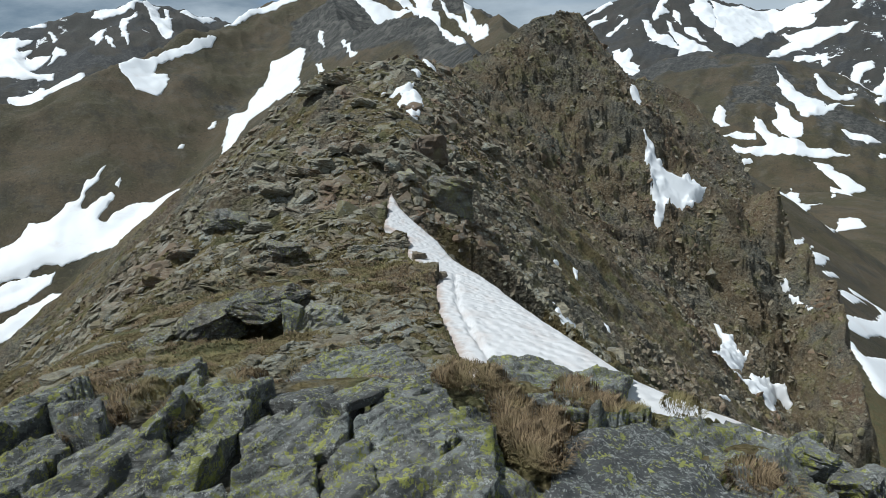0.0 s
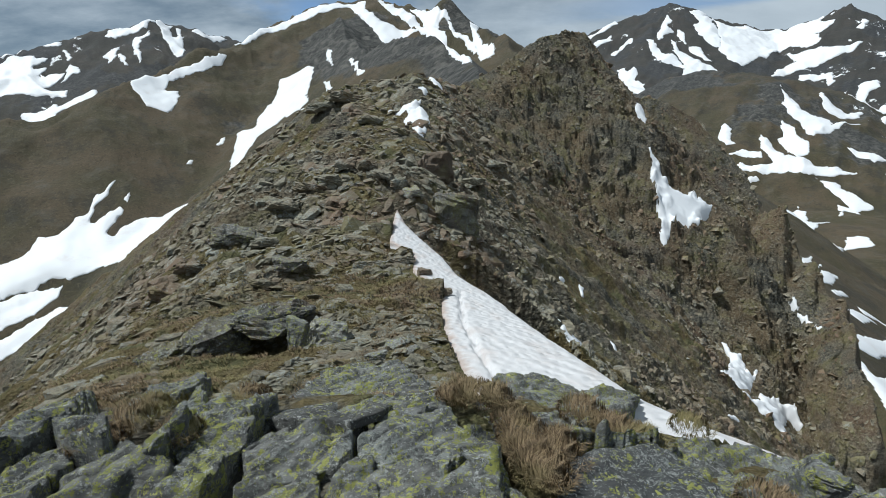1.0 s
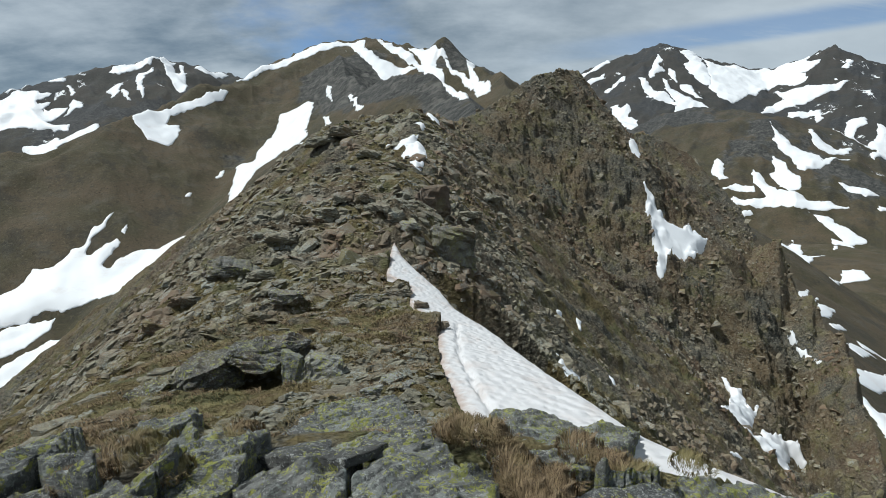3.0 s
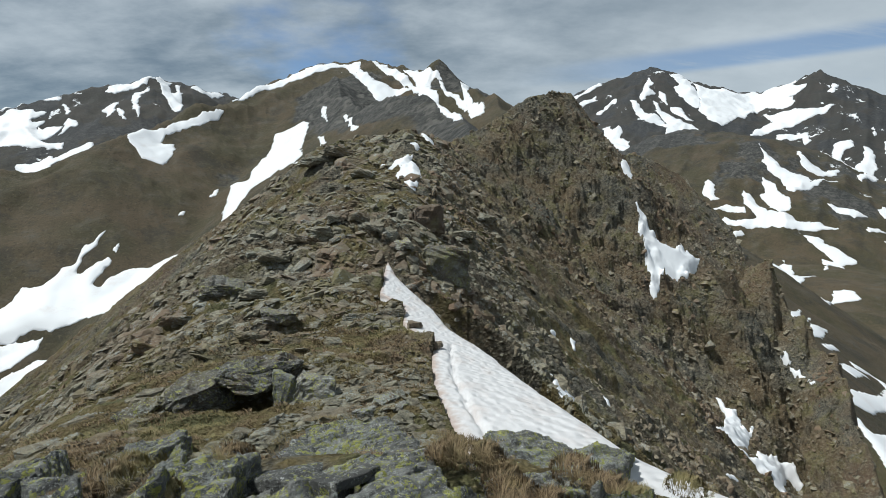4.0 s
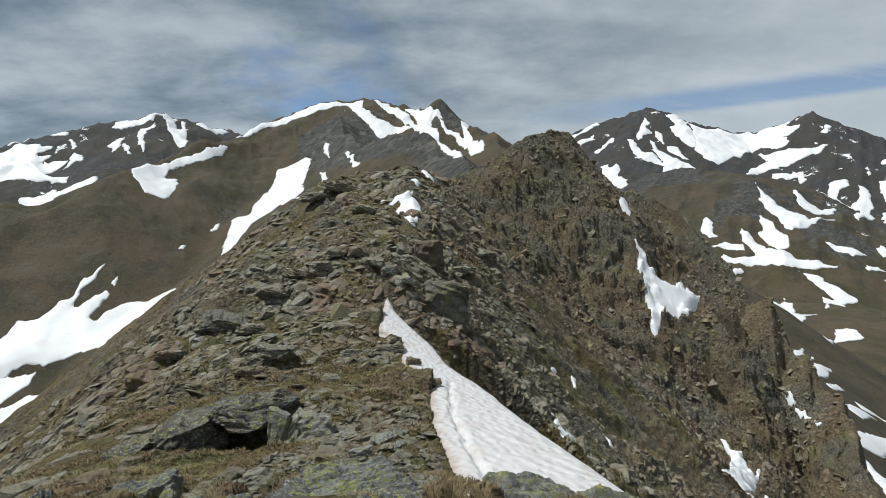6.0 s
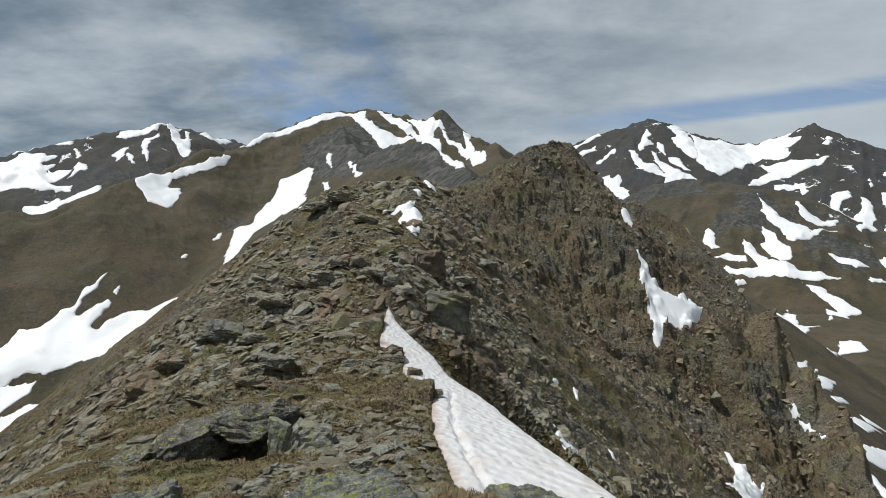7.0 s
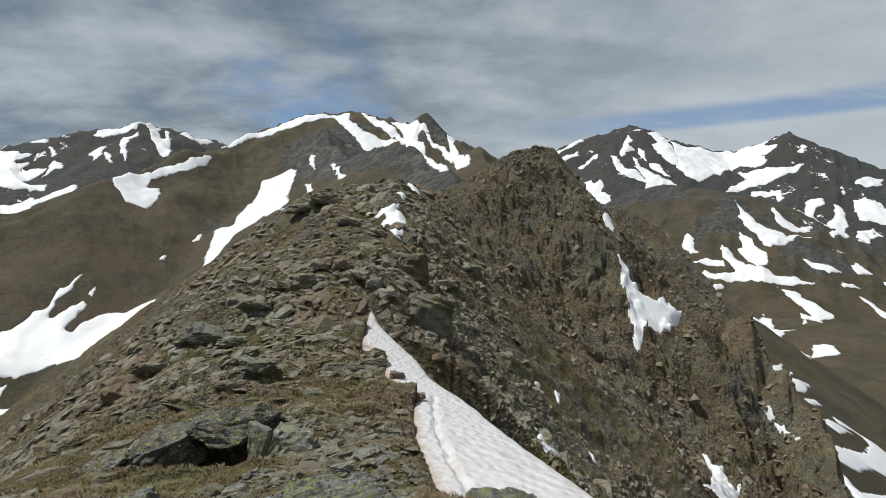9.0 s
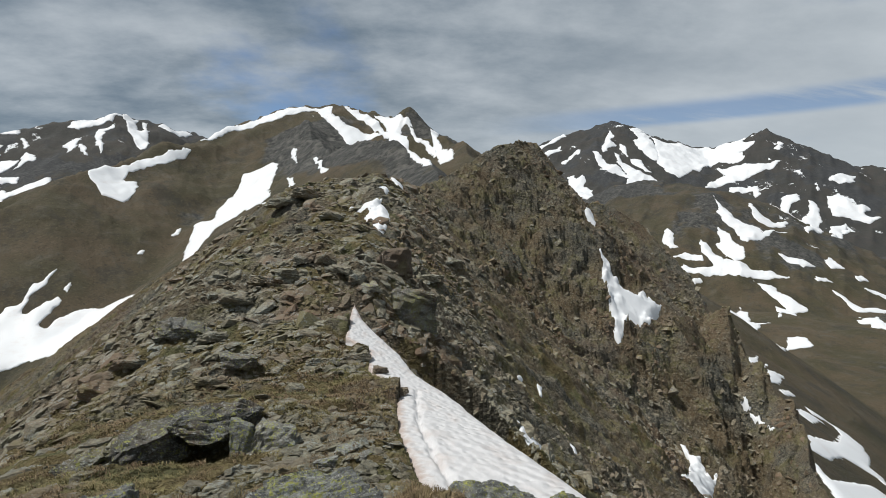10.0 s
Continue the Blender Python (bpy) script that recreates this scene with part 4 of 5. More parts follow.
# ---------------------------------------------------------------- the ground, one sheet
def mesh_from(name, verts, faces, material, smooth=True):
    me = bpy.data.meshes.new(name)
    n, k = len(faces), faces.shape[1]
    me.vertices.add(len(verts)), me.loops.add(n * k), me.polygons.add(n)
    me.vertices.foreach_set("co", np.asarray(verts, np.float32).ravel())
    me.loops.foreach_set("vertex_index", np.asarray(faces, np.int32).ravel())
    me.polygons.foreach_set("loop_start", np.arange(0, n * k, k, dtype=np.int32))
    me.polygons.foreach_set("use_smooth", np.full(n, smooth))
    me.materials.append(material)
    me.update(calc_edges=True)
    return me


def number_layer(me, name, values):
    me.attributes.new(name, "FLOAT", "POINT").data.foreach_set("value", np.asarray(values, np.float32))


def snow_cover(x, y):
    """How thickly flecks of old snow lie on the far ranges, from below none to above full."""
    r = np.hypot(x, y)
    high = -1.35 + 0.12 * np.clip((r - 1200) / 600, 0, 1) + 0.3 * np.clip((r - 2000) / 500, 0, 1)
    return np.where(r > 1000, high, -3)


def build_ground():
    az = np.radians(np.concatenate([np.linspace(-180, -54, 40, endpoint=False), np.linspace(-54, 50, 860, endpoint=False), np.linspace(50, 180, 41)[:-1]]))
    rad = np.concatenate([np.geomspace(0.35, 3, 36, endpoint=False), np.geomspace(3, 22, 210, endpoint=False), np.linspace(22, 100, 300, endpoint=False), np.geomspace(100, 700, 120, endpoint=False), np.geomspace(700, 3700, 200, endpoint=False), np.linspace(3700, 4700, 6)])
    na, nr = len(az), len(rad)
    A, D = np.meshgrid(az, rad)
    x, y = (D * np.sin(A)).ravel(), (D * np.cos(A)).ravel()
    z, rock = height(x, y)
    i, j = np.meshgrid(np.arange(nr - 1), np.arange(na), indexing="ij")
    a, b = i * na + j, i * na + (j + 1) % na
    faces = np.stack([a, b, b + na, a + na], -1).reshape(-1, 4)[:, ::-1]
    # close the middle, under the feet
    mid = np.full(na, z[:na].mean())
    z[:na] = mid
    x[:na] *= 0.02
    y[:na] *= 0.02
    global ground_turn, ground_far, ground_level
    ground_turn, ground_far, ground_level = az, rad, z.reshape(nr, na).copy()
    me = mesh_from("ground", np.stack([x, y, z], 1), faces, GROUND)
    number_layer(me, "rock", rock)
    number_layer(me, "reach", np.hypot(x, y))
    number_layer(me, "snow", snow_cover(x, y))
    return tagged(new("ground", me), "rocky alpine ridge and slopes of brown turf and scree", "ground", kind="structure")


ground = build_ground()


# ---------------------------------------------------------------- helpers for things
rng = np.random.default_rng(7)


def floor_at(x, y):
    """The level of the ground sheet, between its points."""
    x, y = np.atleast_1d(np.asarray(x, float)), np.atleast_1d(np.asarray(y, float))
    a, r = np.arctan2(x, y), np.clip(np.hypot(x, y), ground_far[1], ground_far[-2])
    j = np.clip(np.searchsorted(ground_turn, a) - 1, 0, len(ground_turn) - 2)
    i = np.clip(np.searchsorted(ground_far, r) - 1, 0, len(ground_far) - 2)
    u = np.clip((a - ground_turn[j]) / (ground_turn[j + 1] - ground_turn[j]), 0, 1)
    v = (r - ground_far[i]) / (ground_far[i + 1] - ground_far[i])
    g = ground_level
    return (g[i, j] * (1 - u) + g[i, j + 1] * u) * (1 - v) + (g[i + 1, j] * (1 - u) + g[i + 1, j + 1] * u) * v


def lean_at(x, y, step=0.5):
    """The ground's slope (dz/dx, dz/dy)."""
    x, y = np.atleast_1d(x), np.atleast_1d(y)
    return (floor_at(x + step, y) - floor_at(x - step, y)) / (2 * step), (floor_at(x, y + step) - floor_at(x, y - step)) / (2 * step)


def island(outline, spacing, wobble=0.0, grain=1.0, seed=0):
    """A net of squares that fills an outline in plan: points, squares, depth inside the edge, and the edge's pairs of points."""
    o = np.array(outline)
    lo, hi = o.min(0) - 3 * spacing, o.max(0) + 3 * spacing
    X, Y = np.meshgrid(np.arange(lo[0], hi[0], spacing), np.arange(lo[1], hi[1], spacing), indexing="ij")
    f = outline_depth([tuple(q) for q in outline], X.ravel(), Y.ravel()).reshape(X.shape)
    if wobble:
        f = f + wobble * fbm(X / grain, Y / grain, 4, seed)
    gx, gy = np.gradient(f, spacing)
    out = f < 0
    pull = np.where(out, np.clip(-f, 0, spacing) / np.maximum(gx * gx + gy * gy, 0.3), 0)
    px, py = X + gx * pull, Y + gy * pull
    nx, ny = X.shape
    i, j = np.meshgrid(np.arange(nx - 1), np.arange(ny - 1), indexing="ij")
    a = i * ny + j
    q = np.stack([a, a + ny, a + ny + 1, a + 1], -1).reshape(-1, 4)
    keep = (f.ravel()[q] > 0).any(1)
    q = q[keep]
    used, q = np.unique(q, return_inverse=True)
    q = q.reshape(-1, 4)
    edges = np.concatenate([q[:, [0, 1]], q[:, [1, 2]], q[:, [2, 3]], q[:, [3, 0]]])
    key = np.sort(edges, 1)
    _, first, count = np.unique(key[:, 0].astype(np.int64) * 10000000 + key[:, 1], return_index=True, return_counts=True)
    rim = edges[first[count == 1]]
    return np.stack([px.ravel()[used], py.ravel()[used]], 1), q, np.maximum(f.ravel()[used], 0), rim


def skirt(v3, quads, rim, down):
    """Adds a wall that hangs from the rim."""
    edge, ids = np.unique(rim, return_inverse=True)
    ids = ids.reshape(-1, 2) + len(v3)
    wall = np.stack([rim[:, 1], rim[:, 0], ids[:, 0], ids[:, 1]], 1)
    return np.concatenate([v3, v3[edge] - np.array([0, 0, down])]), np.concatenate([quads, wall])


# ---------------------------------------------------------------- old snow, patch by patch
def snow_patch(outline, seed):
    o = np.array(outline)
    far = float(np.median(np.hypot(o[:, 0], o[:, 1])))
    step = float(np.clip(np.sqrt(np.prod(o.max(0) - o.min(0))) / 80, 0.0026 * far, 0.02 * far))
    v, q, depth, rim = island(outline, step, 0.0022 * far, 0.012 * far, seed)
    if len(q) == 0:
        return
    reach = 0.03 * far if far < 200 else 0.004 * far
    level = floor_at(v[:, 0], v[:, 1])
    calm = sum(floor_at(v[:, 0] + reach * math.cos(t), v[:, 1] + reach * math.sin(t)) for t in np.arange(0, 6.28, 0.785)) / 8
    inner = np.clip(depth / (0.012 * far), 0, 1)
    z = level * (1 - inner) + np.maximum(calm, level + 0.0008 * far) * inner + (0.005 if far < 200 else 0.0012) * far * inner ** 0.5 + 0.0007 * far
    # an outline that falls apart gives a patch for each piece
    piece = np.arange(len(v))
    while True:
        low = piece[q].min(1)
        after = piece.copy()
        np.minimum.at(after, q.ravel(), np.repeat(low, 4))
        after = after[after]
        if (after == piece).all():
            break
        piece = after
    label = "old white snow patch on a brown mountain slope" if far > 200 else "old white snow patch between dark rocks"
    for p in np.unique(piece):
        mine = q[piece[q[:, 0]] == p]
        if len(mine) < 4:
            continue
        ids, mine = np.unique(mine, return_inverse=True)
        edge = np.searchsorted(ids, rim[piece[rim[:, 0]] == p])
        v3, faces = skirt(np.column_stack([v, z])[ids], mine.reshape(-1, 4), edge, 0.004 * far + 0.1)
        tagged(new("snow_patch", mesh_from("snow_patch", v3, faces, SNOW)), label, "snow", "old snow patches")


for k, outline in enumerate(SNOW_OUTLINES.values()):
    snow_patch(outline, 200 + 7 * k)


def snow_bank():
    """The thick tongue of snow along the brink."""
    v, q, depth, rim = island(SNOW_BANK, 0.05, 0.02, 0.5, 77)
    z = bank_level(v[:, 0], v[:, 1]) - 0.07 * np.exp(-depth / 0.08)
    c, s = 0.97 * v[:, 0] + 0.25 * v[:, 1], 0.97 * v[:, 1] - 0.25 * v[:, 0]
    z = z + (0.012 * fbm(v[:, 0] / 1.1, v[:, 1] / 1.1, 2, 81) - 0.011 * ridged(c / 0.34, s / 0.21, 2, 83)) * np.clip(depth / 0.5, 0, 1)
    # a melt crack runs along the crest side
    z = z - 0.10 * np.exp(-((depth - 0.42 - 0.05 * fbm(v[:, 1] / 0.6, v[:, 0] / 0.6, 2, 85)) / 0.045) ** 2) * (v[:, 0] < np.interp(v[:, 1], [3, 8, 14, 20], [1.0, 0.9, 0.6, -1.2])) * (v[:, 1] < 13)
    west = v[:, 0] < np.interp(v[:, 1], [3, 8, 14, 20], [0.9, 0.8, 0.3, -1.5])
    worn = np.where(west, np.exp(-depth / 0.3), 0)
    v3, q = skirt(np.column_stack([v, z]), q, rim, 0.4)
    me = mesh_from("snow_bank", v3, q, BANK_SNOW)
    number_layer(me, "rim", np.concatenate([worn, np.zeros(len(v3) - len(v))]))
    tagged(new("snow_bank", me), "long tongue of dimpled old snow along the ridge brink", "snow")


snow_bank()


# ---------------------------------------------------------------- schist slabs of the outcrop underfoot
def cut(poly, px, py, nx, ny):
    """The part of a polygon on the near side of a line through (px, py) with the normal (nx, ny)."""
    out = []
    for (ax, ay), (bx, by) in zip(poly, poly[1:] + poly[:1]):
        da, db = (ax - px) * nx + (ay - py) * ny, (bx - px) * nx + (by - py) * ny
        if da <= 0:
            out.append((ax, ay))
        if (da < 0) != (db < 0):
            u = da / (da - db)
            out.append((ax + (bx - ax) * u, ay + (by - ay) * u))
    return out


def slab(name, outline, lift, tilt_x, tilt_y, seed, material, label, group="", rough=1.0, down=0.4):
    """A block of schist: an uneven, layered top with a broken edge, and sides that go into the ground."""
    o = np.array(outline)
    cx, cy = o.mean(0)
    v, q, depth, rim = island(outline, 0.02, 0.022, 0.12, seed)
    if len(q) < 6:
        return None
    x, y = v[:, 0], v[:, 1]
    fit = np.linalg.lstsq(np.column_stack([o - (cx, cy), np.ones(len(o))]), floor_at(o[:, 0], o[:, 1]), rcond=None)[0]
    z = fit[2] + (fit[0] + tilt_x) * (x - cx) + (fit[1] + tilt_y) * (y - cy) + lift
    c, s = 0.75 * x + 0.66 * y, 0.75 * y - 0.66 * x
    strata = fbm(c / 0.5, s / 0.17, 3, seed + 3)
    z = z + rough * (0.024 * np.floor(strata * 2.5) + 0.014 * strata + 0.03 * fbm(x / 0.26, y / 0.26, 5, seed + 9, 0.55))
    z = z - 0.016 * np.exp(-depth / 0.015)
    base = z.min() - down
    v3 = np.column_stack([x - cx, y - cy, z - base])
    v3, q = skirt(v3, q, rim, down)
    ob = new(name, mesh_from(name, v3, q, material))
    ob.location = (cx, cy, base)
    return tagged(ob, label, "rock", group)


def outcrop():
    """The slabs ahead, each in its own outline, and a paving of broken ones under and behind the feet."""
    for k, (name, (lift, outline)) in enumerate(OUTCROP_SLABS.items()):
        cx, cy = np.mean(outline, 0)
        grow = 1 + 0.06 / np.mean(np.hypot(*(np.array(outline) - (cx, cy)).T))
        outline = [(cx + (x - cx) * grow, cy + (y - cy) * grow) for x, y in outline]
        west = cx < -0.75
        bare = name in ("dark", "brown")
        label = {"overhang": "lichen-covered schist slab overhanging the snow bank", "step": "cracked schist slab thick with yellow lichen",
                 "dark": "smooth dark slate-grey rock slab with few lichens", "brown": "smooth dark brown-grey rock slab",
                 "wedge": "upturned schist wedge with a yellow lichen face"}.get(name, "dark grey schist slab spotted with yellow-green lichen")
        slab("slate_rock" if bare else "lichen_rock", outline, 0.07 + 0.6 * lift, 0.13 if west else rng.normal(0.02, 0.04), rng.normal(0.02, 0.04), 901 + 4 * k,
             BARE_SCHIST if bare else SCHIST, label, "slabs of the outcrop", 0.35 if bare else 1.2 if west else 1.0)
    sites = [(i * 0.62 + rng.uniform(-0.25, 0.25) + 0.3 * (j % 2), j * 0.5 + rng.uniform(-0.2, 0.2)) for i in range(-8, 9) for j in range(-4, 10)]
    P = np.array(sites)
    for k, (px, py) in enumerate(sites):
        at = np.array([px]), np.array([py])
        if outline_depth(OUTCROP, *at)[0] < -0.02 or math.hypot(px, py) < 0.75:
            continue
        if any(outline_depth(o, *at)[0] > -0.2 for lift, o in OUTCROP_SLABS.values()) or (py > 1.75 and abs(px) < 3.0):
            continue
        poly = [(px - 1.2, py - 1.2), (px + 1.2, py - 1.2), (px + 1.2, py + 1.2), (px - 1.2, py + 1.2)]
        for n in np.argsort(np.hypot(P[:, 0] - px, P[:, 1] - py))[1:14]:
            dx, dy = P[n] - (px, py)
            d = math.hypot(dx, dy)
            poly = cut(poly, px + dx * (0.5 - 0.01 / d), py + dy * (0.5 - 0.01 / d), dx / d, dy / d)
            if len(poly) < 3:
                break
        if len(poly) >= 3:
            slab("lichen_rock", poly, 0.05 + rng.uniform(0, 0.05), rng.normal(0, 0.07), rng.normal(0, 0.07), 400 + 11 * k, SCHIST,
                 "dark grey schist slab spotted with yellow-green lichen", "slabs of the outcrop")


outcrop()
slab("rock_flake", LEANING_FLAKE, 0.21, 0.12, -0.28, 917, BARE_SCHIST, "loose dark triangular flake of slate lying on the outcrop", "", 0.12, 0.06)


# ---------------------------------------------------------------- loose rocks
def block_shape(seed, points=14, taper=0.25):
    """An angular broken block in a unit box: points and triangles."""
    g = np.random.default_rng(seed)
    p = g.uniform(-0.5, 0.5, (points, 3))
    p[:, :2] /= np.maximum(np.hypot(p[:, 0], p[:, 1]) / 0.5, 0.75)[:, None] ** 0.8
    p[:, 2] = np.sign(p[:, 2]) * (0.5 - 0.28 * g.uniform(0, 1, points) ** 2)
    p[:, :2] *= (1 - taper * (p[:, 2] + 0.5))[:, None]
    p[:, 2] += 0.35 * p[:, 0] * g.uniform(-0.6, 0.6)
    bm = bmesh.new()
    for q in p:
        bm.verts.new(q)
    hull = bmesh.ops.convex_hull(bm, input=bm.verts[:])
    bmesh.ops.delete(bm, geom=[v for v in bm.verts if not v.link_faces], context="VERTS")
    bmesh.ops.triangulate(bm, faces=bm.faces[:])
    bm.verts.index_update()
    v = np.array([q.co[:] for q in bm.verts])
    t = np.array([[q.index for q in f.verts] for f in bm.faces], np.int32)
    bm.free()
    return v, t


def placed(n, x, y, size, flat, seed, dip=0.25, turn_spread=0.7, sunk=0.12):
    """Poses for n stones: 3 x 3 matrices with their sizes, and places."""
    g = np.random.default_rng(seed)
    sx, sy = lean_at(x, y, 0.6)
    sx, sy = np.clip(sx, -1.3, 1.3), np.clip(sy, -1.3, 1.3)
    nrm = np.stack([-sx * 0.8 + g.normal(0, dip, n) + 0.12, -sy * 0.8 + g.normal(0, dip, n), np.ones(n)], 1)
    nrm /= np.linalg.norm(nrm, axis=1)[:, None]
    t = 0.7 + g.normal(0, turn_spread, n)
    ax = np.stack([np.cos(t), np.sin(t), np.zeros(n)], 1)
    ax -= nrm * (ax * nrm).sum(1)[:, None]
    ax /= np.linalg.norm(ax, axis=1)[:, None]
    ay = np.cross(nrm, ax)
    L, W, H = size, size * g.uniform(0.5, 0.85, n), size * flat * g.uniform(0.6, 1.4, n)
    M = np.stack([ax * L[:, None], ay * W[:, None], nrm * H[:, None]], 2)
    return M, np.stack([x, y, floor_at(x, y)], 1) - nrm * (H * sunk)[:, None]


def stones(name, x, y, size, flat, seed, material, label, dip=0.25):
    """Uncountable stones, in one mesh."""
    n = len(x)
    shapes = [block_shape(seed + k, 12) for k in range(8)]
    M, at = placed(n, x, y, size, flat, seed, dip, sunk=0.22 if dip > 0.5 else 0.1, turn_spread=0.5)
    pick = np.random.default_rng(seed + 1).integers(0, 8, n)
    vs, fs, k = [], [], 0
    for s, (v, t) in enumerate(shapes):
        ids = np.where(pick == s)[0]
        w = np.einsum("nij,vj->nvi", M[ids], v) + at[ids][:, None, :]
        vs.append(w.reshape(-1, 3))
        fs.append((t[None] + (np.arange(len(ids)) * len(v))[:, None, None]).reshape(-1, 3) + k)
        k += len(ids) * len(v)
    me = mesh_from(name, np.concatenate(vs), np.concatenate(fs), material, smooth=False)
    return tagged(new(name, me), label, "stones", kind="stuff")


def crest_x(y):
    line = np.array(NEAR_RIDGE)
    return np.interp(y, line[:, 1], line[:, 0])


def ridge_stones():
    g = np.random.default_rng(31)
    n = 70000
    r = np.exp(g.uniform(math.log(4.3), math.log(72), n))
    a = np.radians(g.uniform(-50, 20, n))
    x, y = r * np.sin(a), r * np.cos(a)
    off = x - crest_x(y)
    mask = fbm(x / 2.6, y / 2.6, 3, 53) + np.clip((y - 15) / 16, -0.7, 0.45)
    clear = outline_depth(SNOW_BANK, x, y) < -0.1
    keep = clear & (y > 3.8) & (mask > g.uniform(-0.6, 0.75, n)) & (off > -24) & (off < 9) & (outline_depth(OUTCROP, x, y) < -0.05) & (np.hypot(x - HOLLOW[0], y - HOLLOW[1] + 0.5) > 1.2)
    x, y, r = x[keep], y[keep], r[keep]
    size = np.clip(g.lognormal(math.log(0.135), 0.6, len(x)) * (0.75 + r / 20), 0.005 * r, 0.055 * r)
    stones("ridge_stones", x, y, size, 0.24, 60, LOOSE, "countless flat schist stones strewn over the ridge")
    n = 34000
    r = np.sqrt(g.uniform(20 ** 2, 100 ** 2, n))
    a = np.radians(g.uniform(-3, 44, n))
    x, y = r * np.sin(a), r * np.cos(a)
    keep = (x - crest_x(y) > 1.2) | (y > 62)
    keep &= floor_at(x, y) > -75
    keep &= fbm(x / 7, y / 7, 3, 57) > g.uniform(-0.8, 0.5, n)
    for o in SNOW_OUTLINES.values():
        keep &= outline_depth(o, x, y) < 0.1
    keep &= outline_depth(SNOW_BANK, x, y) < 0.0
    x, y, r = x[keep], y[keep], r[keep]
    size = np.clip(g.lognormal(math.log(0.4), 0.6, len(x)), 0.16, 1.9)
    stones("crag_rubble", x, y, size, 0.45, 70, CRAG_ROCK, "broken brown and grey rubble on the crag and scree", 0.9)


ridge_stones()

ROCK_SHAPES = []
for k in range(10):
    v, t = block_shape(300 + k, 20)
    ROCK_SHAPES.append(mesh_from("rock", v, t, LOOSE, smooth=False))


def single_rocks():
    g = np.random.default_rng(33)
    n = 1400
    r = np.exp(g.uniform(math.log(4.8), math.log(34), n))
    a = np.radians(g.uniform(-46, 6, n))
    x, y = r * np.sin(a), r * np.cos(a)
    off = x - crest_x(y)
    mask = fbm(x / 3.3, y / 3.3, 3, 59) + np.clip((y - 11) / 20, -0.3, 0.4)
    keep = (mask > g.uniform(-0.2, 0.8, n)) & (off > -14) & (off < 3) & (outline_depth(SNOW_BANK, x, y) < -0.25) & (outline_depth(OUTCROP, x, y) < -0.2) & (np.hypot(x - HOLLOW[0], y - HOLLOW[1] + 0.5) > 1.3)
    ids = np.where(keep)[0][:250]
    x, y, r = x[ids], y[ids], r[ids]
    size = np.clip(g.lognormal(math.log(0.42), 0.4, len(x)) * (0.7 + r / 22), 0.2, 1.9)
    M, at = placed(len(x), x, y, size, 0.3, 88, 0.2, 0.6)
    for k in range(len(x)):
        ob = new("rock", ROCK_SHAPES[k % 10])
        m = Matrix(M[k].tolist()).to_4x4()
        m.translation = at[k]
        ob.matrix_world = m
        tagged(ob, "grey-brown flat schist rock lying on the turf ridge", "rock", "rocks on the ridge")


single_rocks()


def big_rock(x, y, length, width, tall, turn, lean, seed, material, label, sink=0.0, name="boulder", level=None):
    """A large angular boulder with a broken, bedded skin."""
    v, t = block_shape(seed, 22, 0.2)
    me = mesh_from(name, v * (length, width, tall), t, material, smooth=False)
    bm = bmesh.new()
    bm.from_mesh(me)
    bmesh.ops.subdivide_edges(bm, edges=bm.edges[:], cuts=7, use_grid_fill=True)
    bm.normal_update()
    for q in bm.verts:
        p = q.co
        bed = Vector((p.x * 1.2, p.y * 1.2, p.z * 6 + p.x * 1.5)) * (2.2 / length) + Vector((seed, 0, 0))
        d = 0.045 * noise.noise(bed) + 0.03 * noise.noise(bed * 2.7) + 0.03 * noise.noise(p * (5 / length))
        ledge = bed.z * 1.3 + 0.5 * noise.noise(bed * 0.8)
        d += 0.035 * (ledge - math.floor(ledge) - 0.5)
        q.co = p + q.normal * d * length
    bm.to_mesh(me)
    bm.free()
    ob = new(name, me)
    z = floor_at(x, y)[0] + tall * 0.2 - sink if level is None else level
    ob.matrix_world = Matrix.Translation((x, y, z)) @ Euler((radians(lean[0]), radians(lean[1]), radians(turn))).to_matrix().to_4x4()
    return tagged(ob, label, "rock")


def large_rocks():
    g = np.random.default_rng(41)
    for k, (x, y, w) in enumerate(LARGE_ROCKS):
        dark = k in (0, 8, 9)
        label = ("large dark layered boulder above the snow tongue" if k == 8 else "rust-brown boulder on the ridge" if k == 9
                 else "flat pale grey rock in dry turf" if k in (11, 12, 13) else "large grey schist rock jutting from the ridge")
        big_rock(x, y, w * 1.1, w * g.uniform(0.55, 0.8), w * (0.7 if k in (8, 9) else g.uniform(0.2, 0.3)), g.uniform(10, 60),
                 (g.uniform(-14, 6), g.uniform(-4, 16)), 500 + k, RUSTY if k == 9 else LAYERED if k in (0, 2, 8) else PALE if k in (7, 11, 12, 13) else LOOSE, label)


large_rocks()

for k, (x, y, w) in enumerate([(-0.72, 14.3, 0.55), (-0.02, 12.1, 0.42), (-0.35, 13.2, 0.25)]):
    big_rock(x, y, w, w * 0.6, w * 0.3, 20 + 50 * k, (4, 6), 560 + k, LOOSE, "dark stone half sunk in the edge of the snow", sink=-0.18)


for k, (x, y) in enumerate(SIDE_BLOCKS):
    w = 0.26 + 0.05 * (k % 3)
    big_rock(x, y, w * 1.3, w, w * 0.7, 40 * k, (10 * (k % 3) - 8, 12), 640 + k, SCHIST, "loose broken schist block beside the outcrop")


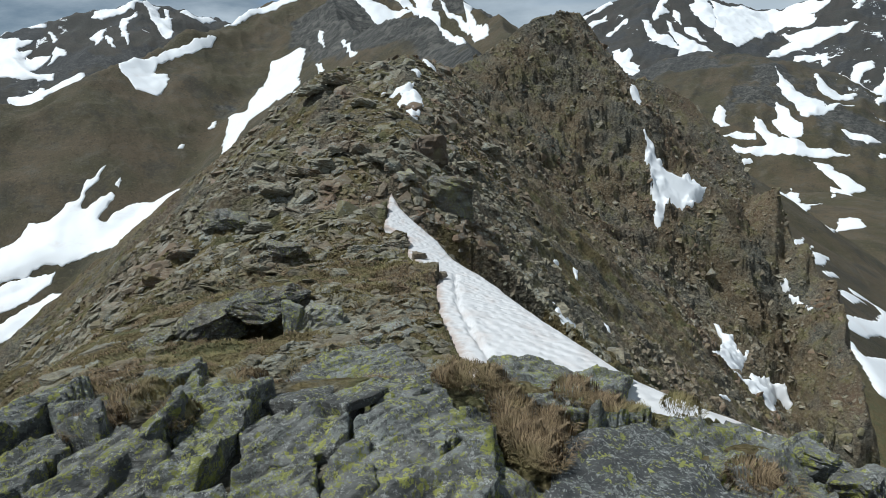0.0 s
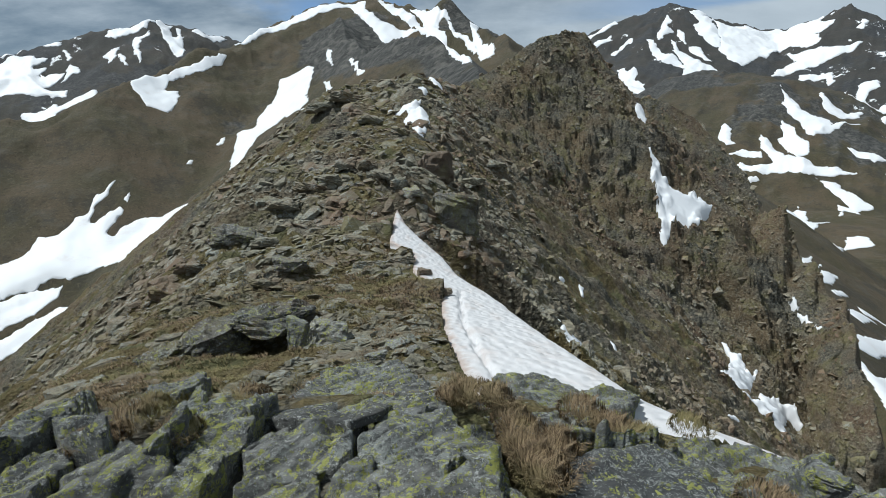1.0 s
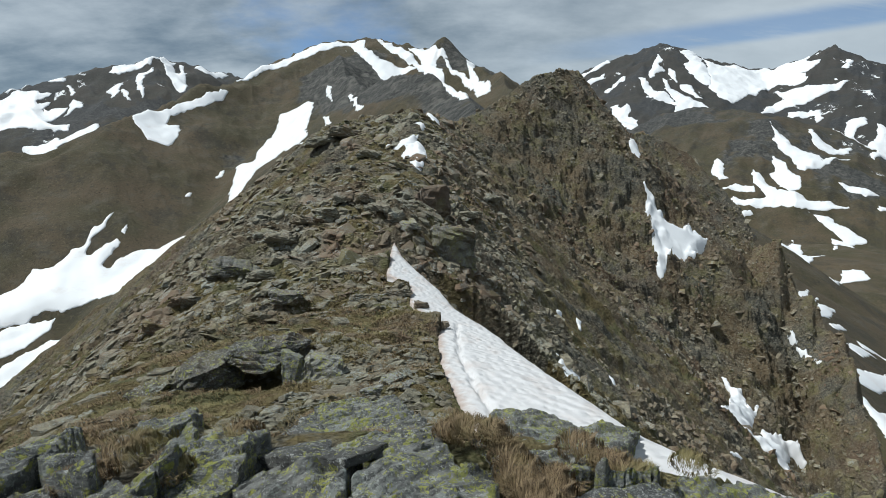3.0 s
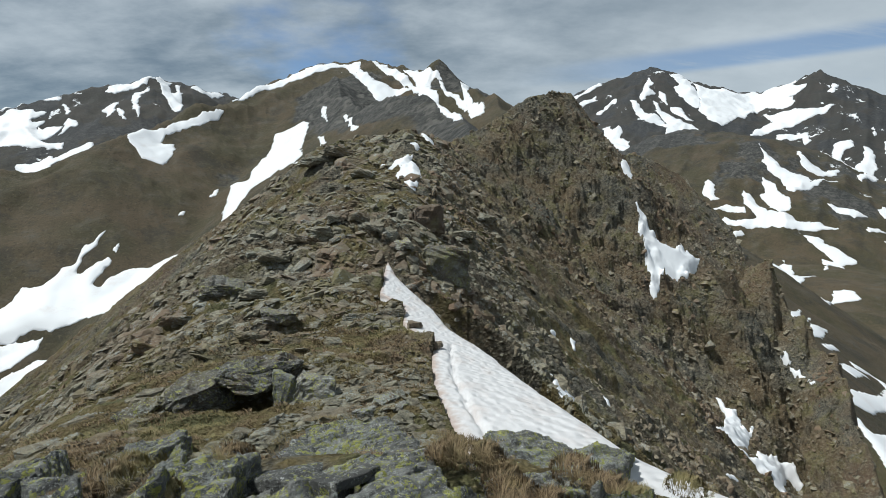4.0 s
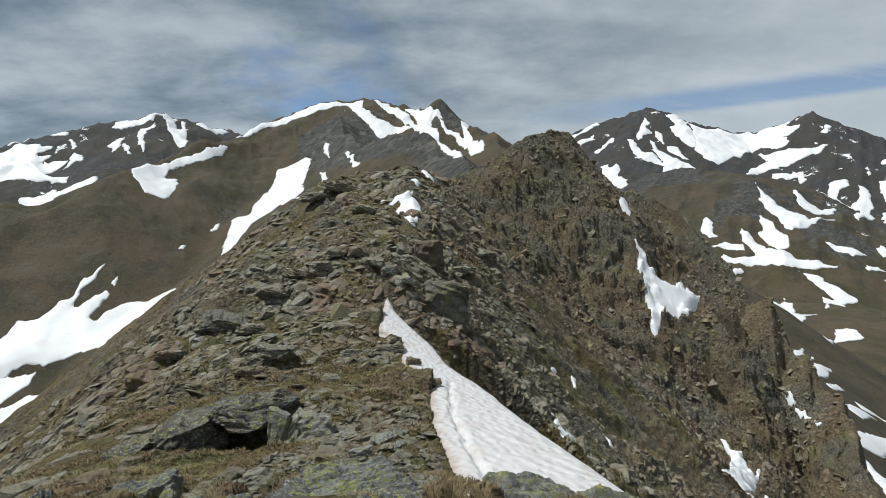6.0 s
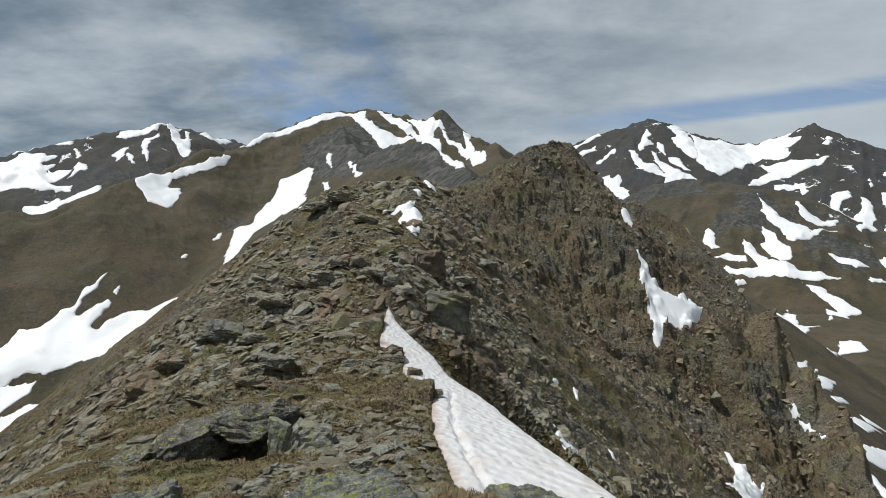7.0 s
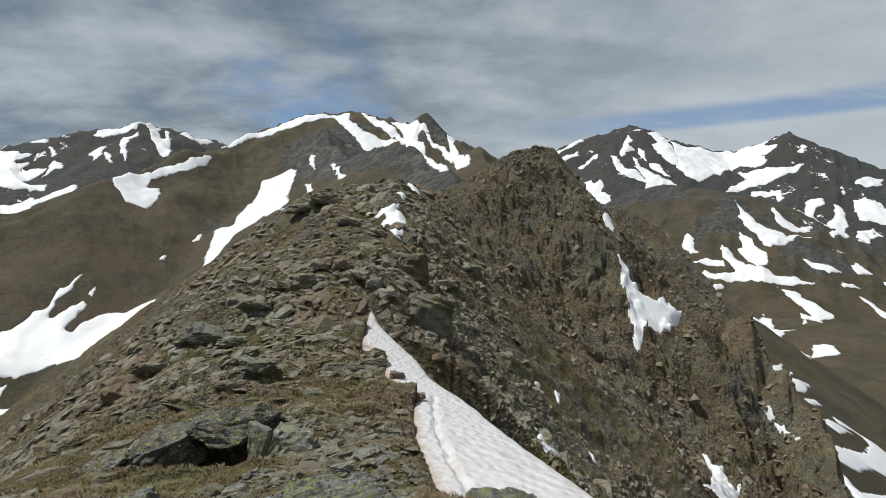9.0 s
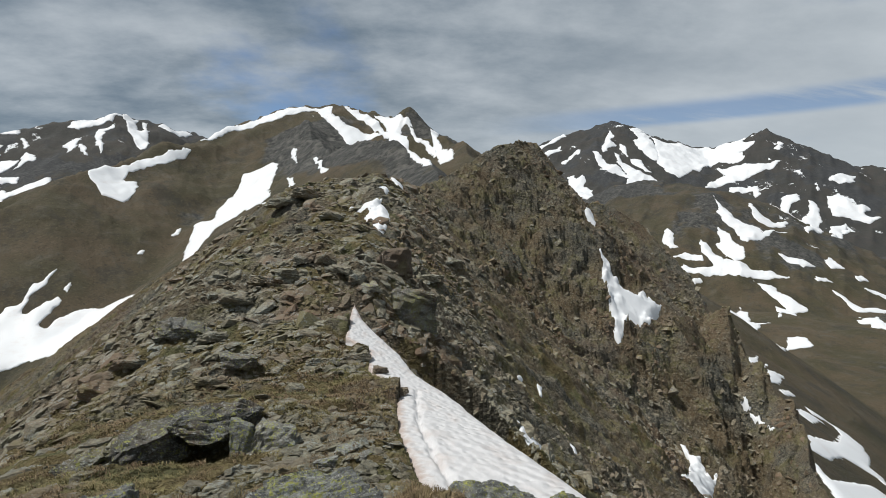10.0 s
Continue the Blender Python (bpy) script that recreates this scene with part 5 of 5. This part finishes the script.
def hollow():
    """The overhang: a roof of rock on a step in the ground, with a dark hollow under its lip."""
    hx, hy = HOLLOW
    g = near_ridge(np.array([hx]), np.array([hy]))[0]
    big_rock(hx + 0.05, hy + 0.62, 1.9, 1.25, 0.24, 6, (5, 3), 613, LAYERED, "roof slab of rock overhanging a dark hollow", level=g + 0.46)
    big_rock(hx - 0.88, hy + 0.34, 1.5, 1.1, 0.6, 20, (3, -8), 611, LAYERED, "low rugged schist outcrop beside the hollow", level=g + 0.1)
    big_rock(hx - 1.75, hy + 0.02, 1.0, 0.7, 0.4, 30, (4, -10), 617, LAYERED, "low dark schist rock in dry grass", level=g - 0.12)
    big_rock(hx + 0.1, hy + 1.15, 1.6, 0.6, 0.9, 8, (2, 0), 619, LAYERED, "dark back wall of the rock hollow", level=g - 0.05)
    lx, ly = LICHEN_ROCK
    big_rock(lx, ly + 0.2, 1.15, 0.6, 0.75, -12, (-26, 8), 623, PALE, "pale grey upright slab with yellow lichen", level=g + 0.16)
    big_rock(lx - 0.5, ly + 0.15, 0.5, 0.6, 0.8, 10, (-12, 4), 629, SCHIST, "rock shoulder bright with yellow-green lichen", level=g + 0.16)


hollow()


# ---------------------------------------------------------------- dry grass
def blades(base, length, width, spread, seed, bend=0.5, comb=(0.0, 0.0)):
    """Thin bent blades, three triangles each, round their bases."""
    g = np.random.default_rng(seed)
    n = len(base)
    t = g.uniform(0, 2 * math.pi, n)
    out = np.stack([np.cos(t), np.sin(t), np.zeros(n)], 1) * (g.uniform(0.15, 1, n) * spread)[:, None] + np.array([*comb, 0])
    up = np.array([0, 0, 1.0])
    L = length * g.uniform(0.55, 1.2, n)
    mid = base + (out * 0.45 + up * 0.62) * L[:, None]
    tip = base + (out * (0.8 + bend) + up * (0.95 - 0.5 * bend)) * L[:, None]
    side = np.stack([-np.sin(t), np.cos(t), np.zeros(n)], 1) * (width * g.uniform(0.6, 1.2, n))[:, None]
    v = np.stack([base - side, base + side, mid - side * 0.7, mid + side * 0.7, tip], 1).reshape(-1, 3)
    f = np.array([(0, 1, 3), (0, 3, 2), (2, 3, 4)])[None] + (np.arange(n) * 5)[:, None, None]
    return v, f.reshape(-1, 3).astype(np.int32)


def tussock(x, y, radius, length, count, seed, rise=0.11):
    g = np.random.default_rng(seed)
    r, t = radius * np.sqrt(g.uniform(0, 1, count)), g.uniform(0, 2 * math.pi, count)
    b = np.stack([r * np.cos(t), r * np.sin(t), 0.06 * (1 - (r / radius) ** 2)], 1)
    v, f = blades(b, np.full(count, length), np.full(count, 0.0026), 0.8, seed, 0.35, (-0.05, -0.08))
    ob = new("grass_tussock", mesh_from("grass_tussock", v, f, STRAW))
    ob.location = (x, y, floor_at(x, y)[0] + rise)
    tagged(ob, "tussock of dry straw-brown grass between rock slabs", "grass", "dry grass tussocks")


for k, (x, y) in enumerate(TUSSOCKS):
    tussock(x, y, 0.12 + 0.03 * (k % 3), 0.075 + 0.01 * (k % 4), 700, 700 + k)


def turf():
    g = np.random.default_rng(47)
    n = 230000
    r = np.exp(g.uniform(math.log(3.4), math.log(19), n))
    a = np.radians(g.uniform(-52, 14, n))
    x, y = r * np.sin(a), r * np.cos(a)
    clump = fbm(x / 0.28, y / 0.28, 2, 63) + 0.8 * fbm(x / 2.2, y / 2.2, 3, 65)
    keep = (clump > g.uniform(-0.2, 0.7, n)) & (outline_depth(SNOW_BANK, x, y) < -0.05) & (outline_depth(OUTCROP, x, y) < 0.0)
    keep &= (x - crest_x(y) < 2.0) & (np.maximum(np.abs(x - HOLLOW[0]) / 0.75, np.abs(y - HOLLOW[1] - 0.4) / 0.65) > 1)
    x, y, r = x[keep], y[keep], r[keep]
    b = np.stack([x, y, floor_at(x, y) - 0.01], 1)
    v, f = blades(b, 0.05 + 0.006 * r, 0.0012 * r * 0.55, 0.9, 49, 0.6, (-0.25, -0.25))
    tagged(new("dry_turf", mesh_from("dry_turf", v, f, STRAW)), "low brown and ochre dry alpine grass on the ridge", "grass", kind="stuff")


turf()
